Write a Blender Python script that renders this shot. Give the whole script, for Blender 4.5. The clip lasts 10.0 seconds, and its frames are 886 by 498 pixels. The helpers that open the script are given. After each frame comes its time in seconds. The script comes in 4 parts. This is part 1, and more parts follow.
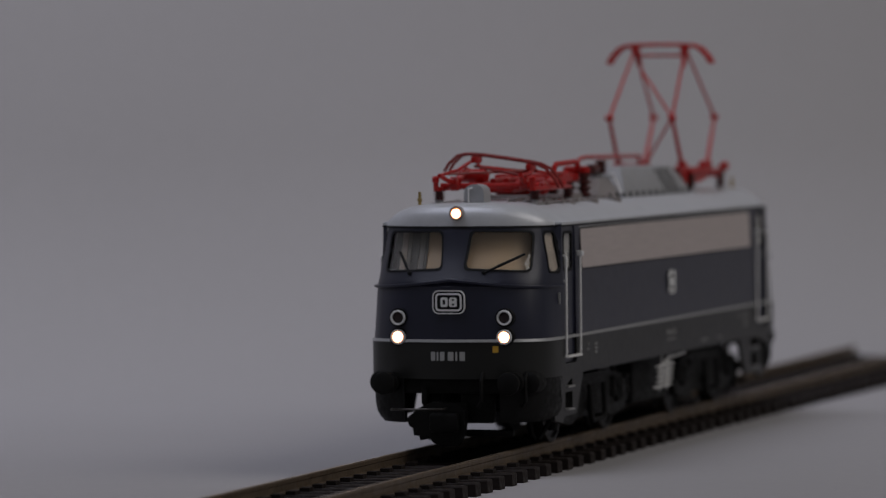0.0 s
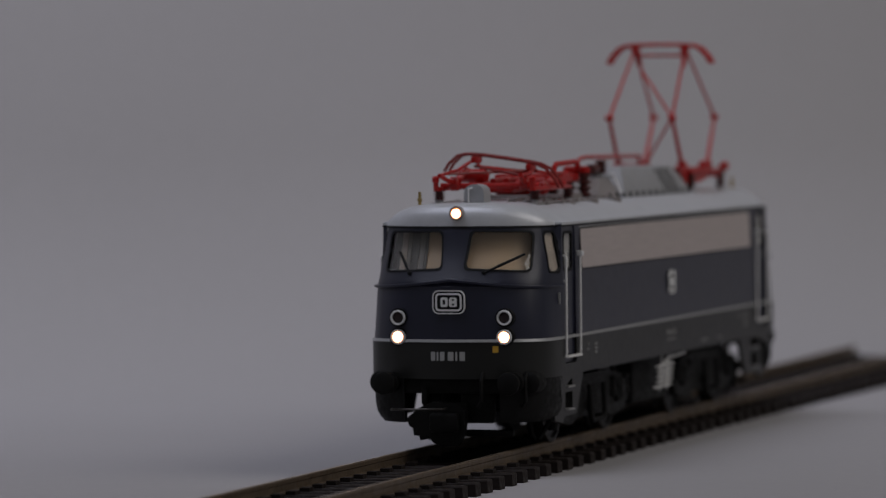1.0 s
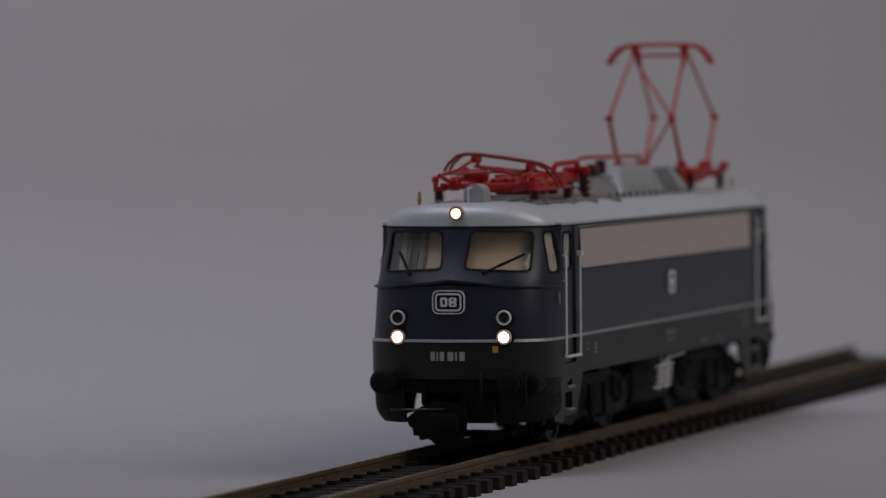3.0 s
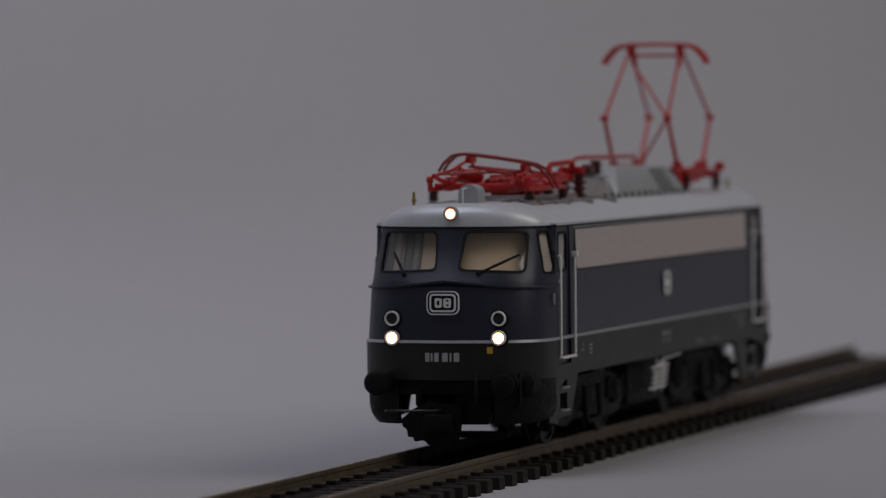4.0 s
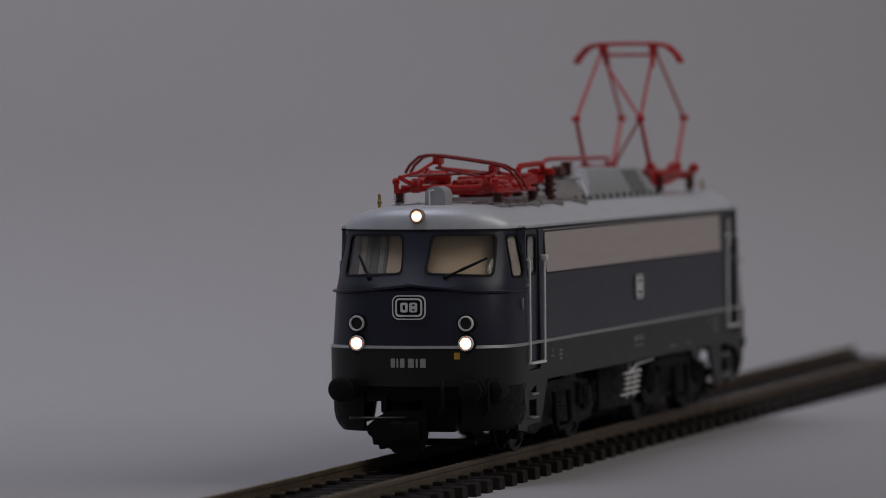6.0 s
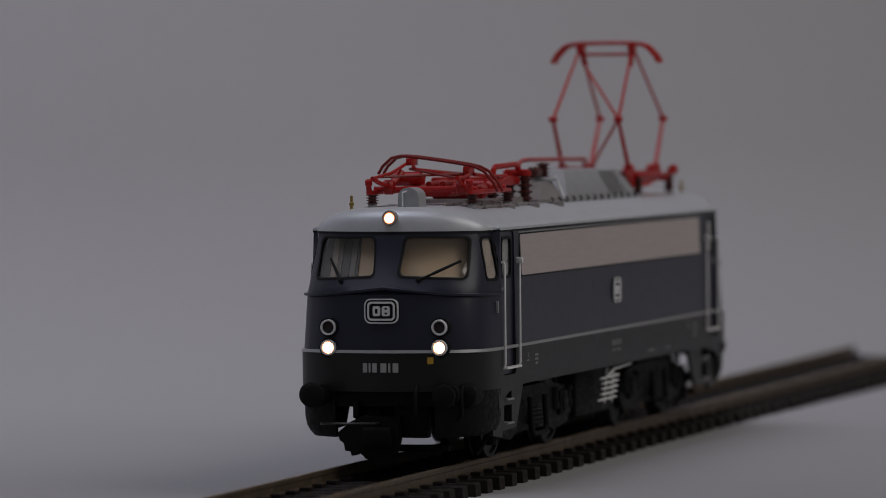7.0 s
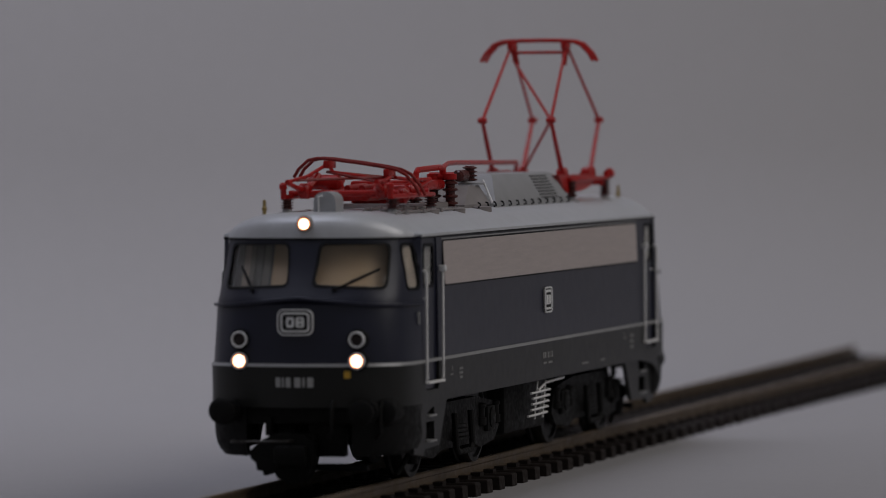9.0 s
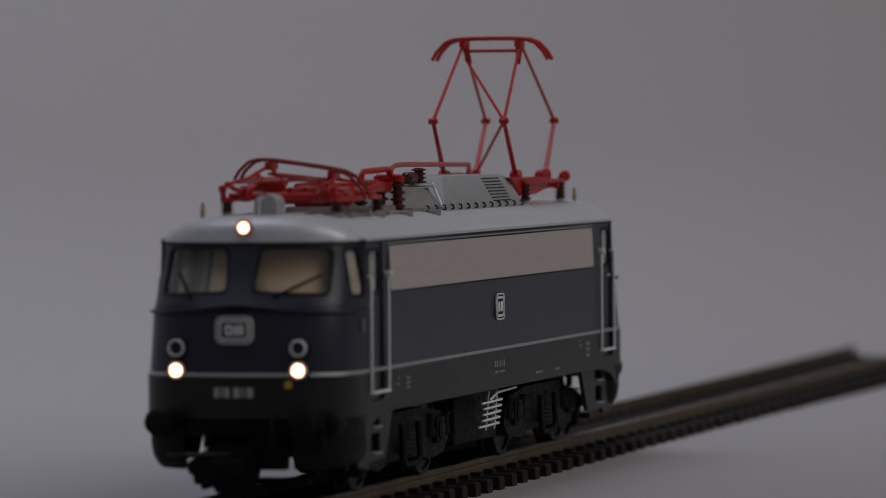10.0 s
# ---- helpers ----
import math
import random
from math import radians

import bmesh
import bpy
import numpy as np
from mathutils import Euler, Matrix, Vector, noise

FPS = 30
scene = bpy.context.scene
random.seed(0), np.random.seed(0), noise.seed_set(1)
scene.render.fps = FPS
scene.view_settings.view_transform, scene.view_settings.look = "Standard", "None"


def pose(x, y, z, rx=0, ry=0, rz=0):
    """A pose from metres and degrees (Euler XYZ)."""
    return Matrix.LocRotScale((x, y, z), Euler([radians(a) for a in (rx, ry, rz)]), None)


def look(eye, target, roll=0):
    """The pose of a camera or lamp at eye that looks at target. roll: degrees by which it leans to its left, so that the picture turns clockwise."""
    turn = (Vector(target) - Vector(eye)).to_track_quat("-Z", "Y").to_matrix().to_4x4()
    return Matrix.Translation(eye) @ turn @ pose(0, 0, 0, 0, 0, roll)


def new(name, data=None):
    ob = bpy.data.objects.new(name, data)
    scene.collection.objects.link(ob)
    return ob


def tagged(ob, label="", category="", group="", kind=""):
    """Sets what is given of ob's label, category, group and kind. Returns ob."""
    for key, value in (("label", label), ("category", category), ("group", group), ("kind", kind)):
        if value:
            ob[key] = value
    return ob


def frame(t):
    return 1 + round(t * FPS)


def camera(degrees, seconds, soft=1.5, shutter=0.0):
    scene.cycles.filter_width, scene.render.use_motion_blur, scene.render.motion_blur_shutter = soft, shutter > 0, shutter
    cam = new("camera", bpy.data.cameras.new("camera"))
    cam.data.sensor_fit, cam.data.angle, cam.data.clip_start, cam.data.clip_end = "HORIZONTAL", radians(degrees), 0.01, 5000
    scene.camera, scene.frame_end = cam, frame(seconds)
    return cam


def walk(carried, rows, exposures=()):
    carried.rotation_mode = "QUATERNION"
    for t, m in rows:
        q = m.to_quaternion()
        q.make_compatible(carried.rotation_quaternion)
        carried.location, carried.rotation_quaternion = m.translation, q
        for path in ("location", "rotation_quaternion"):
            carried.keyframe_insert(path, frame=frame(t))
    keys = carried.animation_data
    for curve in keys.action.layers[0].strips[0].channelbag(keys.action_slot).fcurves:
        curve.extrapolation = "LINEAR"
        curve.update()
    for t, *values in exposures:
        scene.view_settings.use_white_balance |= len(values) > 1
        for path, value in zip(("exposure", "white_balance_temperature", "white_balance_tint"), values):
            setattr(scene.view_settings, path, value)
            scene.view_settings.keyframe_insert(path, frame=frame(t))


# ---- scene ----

# A model locomotive (1:87) rolls along a short track laid on a paper sweep. Loco shapes are written in millimetres.
MM = 0.001
EYE = Vector((0.96415, 0.24277, 0.05821))
YAW, PITCH, ROLL = 15.562, -1.5157, -0.492

# ---- camera: on a tripod, long lens with a shallow field ----
cam = camera(9.347, 10.0, 0.75)
cam.data.dof.use_dof = True
cam.data.dof.focus_distance = 0.880
cam.data.dof.aperture_fstop = 30.0
STAND = pose(*EYE, 0, 0, 90 + YAW) @ pose(0, 0, 0, 90 + PITCH, 0, 0) @ pose(0, 0, 0, 0, 0, ROLL)
walk(cam, [(0.0, STAND), (10.0, STAND)])

# ---- light: a soft box overhead, an added cool fill to one side, dim room ----
world = bpy.data.worlds.new("room")
scene.world = world
world.use_nodes = True
world.node_tree.nodes["Background"].inputs[0].default_value = (0.49, 0.49, 0.515, 1)
world.node_tree.nodes["Background"].inputs[1].default_value = 0.19


def area(name, eye, target, sx, sy, watts, colour, spread=180):
    d = bpy.data.lights.new(name, "AREA")
    d.shape, d.size, d.size_y, d.energy, d.color, d.spread = "RECTANGLE", sx, sy, watts, colour, radians(spread)
    ob = new(name, d)
    ob.matrix_world = look(eye, target)
    return ob


area("softbox", (-0.02, 1.18, 1.10), (0.02, 0.0, 0.0), 1.1, 1.0, 5.4, (1.0, 0.95, 0.91))
# unseen fill lamp, added to brighten and cool the left of the backdrop
area("cool_fill", (0.18, -0.34, 0.92), (-0.26, -0.34, 0.05), 0.6, 0.6, 1.25, (0.80, 0.83, 1.0), 90)
scene.view_settings.exposure = 0.0


# ---- materials ----
def mat(name, col, rough=0.5, metal=0.0, scale=300.0, var=0.15, bump=0.0, stretch=(1, 1, 1), fine=4.0, coat=0.0, random_var=0.0, spec=0.5):
    """A paint, metal or plastic with variation at two scales; scale is in 1/m."""
    m = bpy.data.materials.new(name)
    m.use_nodes = True
    nt = m.node_tree
    b = nt.nodes["Principled BSDF"]
    tc = nt.nodes.new("ShaderNodeTexCoord")
    mp = nt.nodes.new("ShaderNodeMapping")
    mp.inputs["Scale"].default_value = stretch
    nt.links.new(tc.outputs["Object"], mp.inputs["Vector"])
    fac = []
    for sc in (scale, scale * fine):
        n = nt.nodes.new("ShaderNodeTexNoise")
        n.inputs["Scale"].default_value = sc
        n.inputs["Detail"].default_value = 4
        nt.links.new(mp.outputs[0], n.inputs["Vector"])
        fac.append(n.outputs["Fac"])
    add = nt.nodes.new("ShaderNodeMath")
    add.operation = "ADD"
    nt.links.new(fac[0], add.inputs[0])
    nt.links.new(fac[1], add.inputs[1])
    out = add.outputs[0]
    if random_var:
        info = nt.nodes.new("ShaderNodeObjectInfo")
        ma = nt.nodes.new("ShaderNodeMath")
        ma.operation = "MULTIPLY_ADD"
        ma.inputs[1].default_value = random_var
        nt.links.new(info.outputs["Random"], ma.inputs[0])
        nt.links.new(out, ma.inputs[2])
        out = ma.outputs[0]
    rng = nt.nodes.new("ShaderNodeMapRange")
    rng.inputs[1].default_value, rng.inputs[2].default_value = 0.55, 1.45 + random_var
    rng.inputs[3].default_value, rng.inputs[4].default_value = 1 - var, 1 + var
    nt.links.new(out, rng.inputs[0])
    mul = nt.nodes.new("ShaderNodeVectorMath")
    mul.operation = "SCALE"
    mul.inputs[0].default_value = col
    nt.links.new(rng.outputs[0], mul.inputs["Scale"])
    nt.links.new(mul.outputs[0], b.inputs["Base Color"])
    rr = nt.nodes.new("ShaderNodeMapRange")
    rr.inputs[1].default_value, rr.inputs[2].default_value = 0.3, 0.7
    rr.inputs[3].default_value, rr.inputs[4].default_value = max(0.03, rough * (1 - var)), min(1, rough * (1 + var))
    nt.links.new(fac[1], rr.inputs[0])
    nt.links.new(rr.outputs[0], b.inputs["Roughness"])
    b.inputs["Metallic"].default_value = metal
    b.inputs["Specular IOR Level"].default_value = spec
    b.inputs["Coat Weight"].default_value = coat
    if bump:
        bp = nt.nodes.new("ShaderNodeBump")
        bp.inputs["Strength"].default_value = bump
        bp.inputs["Distance"].default_value = 0.0003
        nt.links.new(fac[1], bp.inputs["Height"])
        nt.links.new(bp.outputs[0], b.inputs["Normal"])
    return m


def glow(name, col, strength):
    m = bpy.data.materials.new(name)
    m.use_nodes = True
    b = m.node_tree.nodes["Principled BSDF"]
    b.inputs["Base Color"].default_value = (*col, 1)
    b.inputs["Emission Color"].default_value = (*col, 1)
    b.inputs["Emission Strength"].default_value = strength
    return m


def glass(name, rough=0.02, tint=(0.93, 0.94, 0.93)):
    m = bpy.data.materials.new(name)
    m.use_nodes = True
    b = m.node_tree.nodes["Principled BSDF"]
    b.inputs["Base Color"].default_value = (*tint, 1)
    b.inputs["Roughness"].default_value = rough
    b.inputs["Transmission Weight"].default_value = 1.0
    b.inputs["IOR"].default_value = 1.5
    return m


PAPER = mat("backdrop_paper", (0.415, 0.40, 0.405), 0.9, 0, 7, 0.05, 0.15, fine=60)
BLUE = mat("cobalt_paint", (0.0155, 0.017, 0.034), 0.36, 0, 120, 0.04, 0.0, spec=0.5)
DARK = mat("charcoal_paint", (0.013, 0.0132, 0.0118), 0.42, 0, 120, 0.05, 0.0, spec=0.4)
BLACK = mat("black_plastic", (0.006, 0.0057, 0.0053), 0.6, 0, 300, 0.25, 0.1, spec=0.18)
RUBBER = mat("black_rubber", (0.005, 0.005, 0.006), 0.6, 0, 300, 0.2, spec=0.25)
SILVER = mat("silver_roof_paint", (0.62, 0.63, 0.65), 0.43, 0.3, 200, 0.06, 0.03)
RAMPGREY = mat("dull_ramp_grey", (0.30, 0.27, 0.26), 0.45, 0.3, 150, 0.2, 0.05)
ROOFGREY = mat("grey_roof_plastic", (0.38, 0.38, 0.39), 0.5, 0.1, 200, 0.1, 0.05)
ALU = mat("brushed_aluminium", (0.62, 0.54, 0.51), 0.40, 0.35, 150, 0.10, 0.08, stretch=(1, 1, 14))
LINE = mat("silver_line_paint", (0.36, 0.36, 0.36), 0.4, 0.2, 300, 0.1)
CHROME = mat("bright_rail_metal", (0.88, 0.87, 0.85), 0.4, 0.0, 300, 0.08)
# red plastic with shade put into its colour, for the folded pantograph
SHADERED = mat("shaded_red_plastic", (0.24, 0.016, 0.013), 0.4, 0, 400, 0.3)
RED = mat("red_plastic", (0.43, 0.012, 0.010), 0.32, 0, 400, 0.2, 0.05, spec=0.35)
BROWNRED = mat("brown_red_ceramic", (0.085, 0.017, 0.014), 0.3, 0, 400, 0.2)
BRASS = mat("brass", (0.42, 0.31, 0.12), 0.35, 0.8, 400, 0.15)
WHITE = mat("white_print", (0.84, 0.84, 0.83), 0.5, 0, 900, 0.12)
DIMWHITE = mat("worn_white_print", (0.42, 0.42, 0.41), 0.5, 0, 900, 0.15)
FAINT = mat("grey_print", (0.24, 0.24, 0.23), 0.5, 0, 1200, 0.35)
YELLOW = mat("yellow_print", (0.65, 0.38, 0.04), 0.5, 0, 700, 0.15)
BEIGE = mat("beige_cab_plastic", (0.47, 0.33, 0.20), 0.45, 0, 120, 0.06, 0.03)
# grey chosen as the reflection in the door windows
PANEGREY = mat("pane_reflection_grey", (0.33, 0.32, 0.30), 0.5, 0, 200, 0.08)
BACKING = mat("pale_window_backing", (0.34, 0.28, 0.23), 0.6, 0, 200, 0.08)
MIDGREY = mat("grey_cab_strip", (0.17, 0.15, 0.13), 0.5, 0, 200, 0.12)
SEATGREY = mat("grey_cab_plastic", (0.10, 0.09, 0.08), 0.5, 0, 200, 0.15)
GLASS = glass("window_glass")
LENS = glass("lamp_glass", 0.1)
LAMPDARK = mat("unlit_red_lens", (0.016, 0.007, 0.007), 0.45, 0, 500, 0.15)
LIT = glow("lit_bulb", (1.0, 0.62, 0.36), 6.0)
# orange emission that stands in for the halo round a lit lamp
HALO = glow("lamp_halo_glow", (1.0, 0.30, 0.10), 0.9)
RAILTOP = mat("worn_rail_steel", (0.36, 0.28, 0.20), 0.3, 0.7, 90, 0.2, 0.05, stretch=(0.15, 1, 1))
RAILSIDE = mat("rusty_rail_side", (0.115, 0.083, 0.054), 0.5, 0.25, 120, 0.3, 0.2)
TIE = mat("brown_sleeper_plastic", (0.020, 0.0145, 0.0125), 0.7, 0, 250, 0.3, 0.4, random_var=0.5, spec=0.2)
DARKWIRE = mat("blackened_wire", (0.06, 0.055, 0.05), 0.35, 0.6, 300, 0.2)
WHEELMETAL = mat("dark_wheel_metal", (0.012, 0.012, 0.012), 0.5, 0.1, 300, 0.2)


# ---- mesh helpers (millimetres) ----
def box(bm, x0, x1, y0, y1, z0, z1, bevel=0.0):
    v = [bm.verts.new((x, y, z)) for x in (x0, x1) for y in (y0, y1) for z in (z0, z1)]
    f = [bm.faces.new([v[i] for i in q]) for q in ((0, 1, 3, 2), (4, 6, 7, 5), (0, 4, 5, 1), (2, 3, 7, 6), (0, 2, 6, 4), (1, 5, 7, 3))]
    if bevel:
        edges = {e for q in f for e in q.edges}
        bmesh.ops.bevel(bm, geom=list(edges), offset=bevel, segments=2, affect="EDGES", profile=0.5)
    return bm


def rod(bm, a, b, r, n=8, r2=None):
    a, b = Vector(a), Vector(b)
    q = (b - a).to_track_quat("Z", "Y").to_matrix()
    r2 = r if r2 is None else r2
    rings = []
    for c, rad in ((a, r), (b, r2)):
        rings.append([bm.verts.new(c + q @ Vector((rad * math.cos(2 * math.pi * i / n), rad * math.sin(2 * math.pi * i / n), 0))) for i in range(n)])
    for i in range(n):
        bm.faces.new((rings[0][i], rings[0][(i + 1) % n], rings[1][(i + 1) % n], rings[1][i]))
    bm.faces.new(rings[0][::-1])
    bm.faces.new(rings[1])
    return bm


def wire(bm, pts, r, n=8):
    """A bent rod through pts."""
    pts = [Vector(p) for p in pts]
    rings = []
    side = None
    for i, p in enumerate(pts):
        t = ((pts[i] - pts[i - 1]).normalized() if i else Vector()) + ((pts[i + 1] - pts[i]).normalized() if i < len(pts) - 1 else Vector())
        t.normalize()
        side = t.orthogonal() if side is None else side - t * side.dot(t)
        side.normalize()
        up = t.cross(side)
        rings.append([bm.verts.new(p + (side * math.cos(2 * math.pi * j / n) + up * math.sin(2 * math.pi * j / n)) * r) for j in range(n)])
    for a, b in zip(rings, rings[1:]):
        for j in range(n):
            bm.faces.new((a[j], a[(j + 1) % n], b[(j + 1) % n], b[j]))
    bm.faces.new(rings[0][::-1])
    bm.faces.new(rings[-1])
    return bm


def turned(bm, base, axis, profile, n=20):
    """A body of revolution: profile is (distance along the axis, radius)."""
    q = Vector(axis).to_track_quat("Z", "Y").to_matrix()
    rings = []
    for h, r in profile:
        rings.append([bm.verts.new(Vector(base) + q @ Vector((r * math.cos(2 * math.pi * i / n), r * math.sin(2 * math.pi * i / n), h))) for i in range(n)])
    for a, b in zip(rings, rings[1:]):
        for i in range(n):
            bm.faces.new((a[i], a[(i + 1) % n], b[(i + 1) % n], b[i]))
    bm.faces.new(rings[0][::-1])
    bm.faces.new(rings[-1])
    return bm


def rounded(w, h, r, n=5):
    """A rounded rectangle round (0, 0), as 2D points."""
    out = []
    for cx, cy, a0 in ((w / 2 - r, h / 2 - r, 0), (-w / 2 + r, h / 2 - r, 90), (-w / 2 + r, -h / 2 + r, 180), (w / 2 - r, -h / 2 + r, 270)):
        for i in range(n + 1):
            a = radians(a0 + 90 * i / n)
            out.append((cx + r * math.cos(a), cy + r * math.sin(a)))
    return out


def prism(bm, pts, depth0, depth1, frame_of):
    """Extrudes a 2D outline; frame_of(u, v, d) gives the 3D place."""
    a = [bm.verts.new(frame_of(u, v, depth0)) for u, v in pts]
    b = [bm.verts.new(frame_of(u, v, depth1)) for u, v in pts]
    n = len(pts)
    for i in range(n):
        bm.faces.new((a[i], a[(i + 1) % n], b[(i + 1) % n], b[i]))
    bm.faces.new(a[::-1])
    bm.faces.new(b)
    bmesh.ops.recalc_face_normals(bm, faces=bm.faces[:])
    return bm


def loft(rings, cap0=True, cap1=True, bm=None):
    bm = bm or bmesh.new()
    vs = [[bm.verts.new(p) for p in r] for r in rings]
    n = len(rings[0])
    for a, b in zip(vs, vs[1:]):
        for i in range(n):
            bm.faces.new((a[i], a[(i + 1) % n], b[(i + 1) % n], b[i]))
    if cap0:
        bm.faces.new(vs[0][::-1])
    if cap1:
        bm.faces.new(vs[-1])
    bmesh.ops.recalc_face_normals(bm, faces=bm.faces[:])
    return bm


def part(name, bm, material, parent=None, label="", angle=35.0, origin=None):
    """One mesh object from a bmesh in millimetres, under parent."""
    me = bpy.data.meshes.new(name)
    if parent is not None and parent.name.split(".")[0] not in ("bogie", "wheelset"):
        for v in bm.verts:
            if v.co.x + SHIFT[0] < -69.0:
                v.co.x -= REAR
    if SHIFT[0]:
        bmesh.ops.translate(bm, verts=bm.verts, vec=(SHIFT[0], 0, 0))
    if origin:
        bmesh.ops.translate(bm, verts=bm.verts, vec=[-c for c in origin])
    bmesh.ops.scale(bm, vec=(MM, MM, MM), verts=bm.verts)
    bmesh.ops.recalc_face_normals(bm, faces=bm.faces[:])
    bm.to_mesh(me)
    bm.free()
    me.materials.append(material)
    for p in me.polygons:
        p.use_smooth = True
    me.set_sharp_from_angle(angle=radians(angle))
    ob = new(name, me)
    ob.parent = parent
    if origin:
        ob.location = Vector(origin) * MM
    if label:
        tagged(ob, label)
    return ob


def boolean(a, steps):
    """bmesh a after boolean steps [(bmesh, 'DIFFERENCE' or 'INTERSECT')]."""
    temp = []
    for b in [a] + [s[0] for s in steps]:
        me = bpy.data.meshes.new("tmp")
        b.to_mesh(me)
        b.free()
        temp.append(new("tmp", me))
    for ob, (_, op) in zip(temp[1:], steps):
        m = temp[0].modifiers.new("cut", "BOOLEAN")
        m.operation, m.object, m.solver = op, ob, "EXACT"
    dg = bpy.context.evaluated_depsgraph_get()
    dg.update()
    me = bpy.data.meshes.new_from_object(temp[0].evaluated_get(dg))
    out = bmesh.new()
    out.from_mesh(me)
    for ob in temp:
        d = ob.data
        bpy.data.objects.remove(ob)
        bpy.data.meshes.remove(d)
    bpy.data.meshes.remove(me)
    return out


# ---- paper sweep ----
SWEEP = radians(YAW + 40)


def backdrop():
    """Paper lying flat under the track and folding up into a wall that stands askew behind it."""
    c, s = math.cos(SWEEP), math.sin(SWEEP)
    flat, r, lean = 0.905, 0.10, 62
    prof = [(-1.2 + 0.15 * i, -0.0042) for i in range(14)] + [(flat + r * math.sin(radians(a)), -0.0042 + r * (1 - math.cos(radians(a)))) for a in range(0, lean + 1, 2)]
    d, z = prof[-1]
    prof += [(d + k * math.cos(radians(lean)), z + k * math.sin(radians(lean))) for k in (0.1, 0.3, 0.6, 1.0)]
    bm = bmesh.new()
    rows = []
    for d, z in prof:
        rows.append([bm.verts.new((EYE.x - d * c - w * s, EYE.y - d * s + w * c, z)) for w in (-1.6, -0.8, 0, 0.8, 1.6)])
    for a, b in zip(rows, rows[1:]):
        for i in range(4):
            bm.faces.new((a[i], a[i + 1], b[i + 1], b[i]))
    bmesh.ops.recalc_face_normals(bm, faces=bm.faces[:])
    me = bpy.data.meshes.new("backdrop")
    bm.to_mesh(me)
    bm.free()
    me.materials.append(PAPER)
    for p in me.polygons:
        p.use_smooth = True
    ob = new("backdrop", me)
    so = ob.modifiers.new("thickness", "SOLIDIFY")
    so.thickness, so.offset = 0.0008, -1
    if sum(p.normal.z for p in me.polygons) < 0:
        me.flip_normals()
    tagged(ob, "pale grey paper sweep curving up behind the track", "backdrop", kind="structure")


backdrop()

# ---- locomotive body shapes ----
# half plan of the nose: x forward, y sideways, with the slight centre crease
NOSE = [(95.7, 0.0), (95.25, 3.0), (94.8, 6.0), (94.1, 9.2), (93.0, 11.6), (91.7, 13.4), (90.1, 14.7), (88.1, 15.5), (85.5, 15.9), (81.5, 16.0)]
NOSE_SHIFT = 6.5
SHIFT = [0.0]
REAR = 3.0  # the rear cab stands a little further from the middle than the front one


def plan(z, inset=0.0):
    """The closed outline of the body at height z, set in by inset."""
    zs = [(4.0, -1.6, -1.1), (8.0, -0.5, -0.4), (12.3, -0.1, 0.0), (18.7, 0.0, 0.0), (19.0, -0.2, -0.35), (27.8, -0.7, -0.75), (29.2, -1.6, -0.85), (34.0, -4.2, -1.15), (38.1, -5.6, -1.4), (60.0, -5.6, -1.4)]
    for (z0, a0, b0), (z1, a1, b1) in zip(zs, zs[1:]):
        if z <= z1:
            break
    k = min(1, max(0, (z - z0) / (z1 - z0)))
    dx, dy = a0 + k * (a1 - a0), b0 + k * (b1 - b0)
    half = []
    for x, y in NOSE:
        w = 0.2 if x < 82 else 1 if y < 14 else 0.9
        half.append((x + dx * w, max(0.0, y + dy * (0.22 if x < 82 else min(1, y / 12)))))
    front = [(x, -y) for x, y in half[::-1]] + half[1:]
    pts = front + [(-x, -y) for x, y in front]
    if inset:
        n = len(pts)
        out = []
        for i in range(n):
            a, b = Vector(pts[i - 1]), Vector(pts[(i + 1) % n])
            t = (b - a).normalized()
            out.append((pts[i][0] - t.y * inset, pts[i][1] + t.x * inset))
        pts = out
    return pts


def barrel(y):
    """Height of the arched roof at y."""
    return 38.35 + 3.3 * (1 - min(1, abs(y) / 15.5) ** 3.8)


def ring(z, inset=0.0, lift=0.0):
    return [(x, y, z + lift) for x, y in plan(z, inset)]


def shell(z0, z1, out, thick, levels=()):
    """A wall along the body's outline from z0 to z1."""
    zz = [z0, *[z for z in levels if z0 < z < z1], z1]
    a = loft([ring(z, -out) for z in zz])
    b = loft([[(x, y, z) for x, y in plan(min(max(z, z0), z1), thick)] for z in [z0 - 1, *zz[1:-1], z1 + 1]])
    return boolean(a, [(b, "DIFFERENCE")])


LEVELS = (27.8, 29.2, 31.5, 34.0, 36.0)


def front_window(side, end, grow=0.0):
    """A windscreen cutter, as an upright prism along x."""
    pts = [(2.0 - grow, 30.7 - grow), (12.6 + grow, 30.25 - grow), (12.35 + grow, 36.85 + grow), (2.5 - grow, 36.95 + grow)]
    soft = []
    for i, p in enumerate(pts):
        a, b, c = Vector(pts[i - 1]), Vector(p), Vector(pts[(i + 1) % 4])
        d1, d2 = (a - b).normalized() * 1.0, (c - b).normalized() * 1.0
        for k in range(5):
            t = k / 4
            soft.append(tuple((1 - t) ** 2 * (b + d1) + 2 * t * (1 - t) * b + t * t * (b + d2)))
    return prism(bmesh.new(), soft, end * 80, end * 102, lambda u, v, d: (d, side * u, v))


def quarter_window(side, end, grow=0.0):
    n, c = Vector((0.3, 0.954)), Vector((83.5, 15.4))
    t = Vector((n.y, -n.x))
    pts = rounded(3.7 + 2 * grow, 6.7 + 2 * grow, 0.9)
    return prism(bmesh.new(), pts, -3, 6, lambda u, v, d: (end * (c.x + t.x * u + n.x * d), side * (c.y + t.y * u + n.y * d), 33.35 + v))


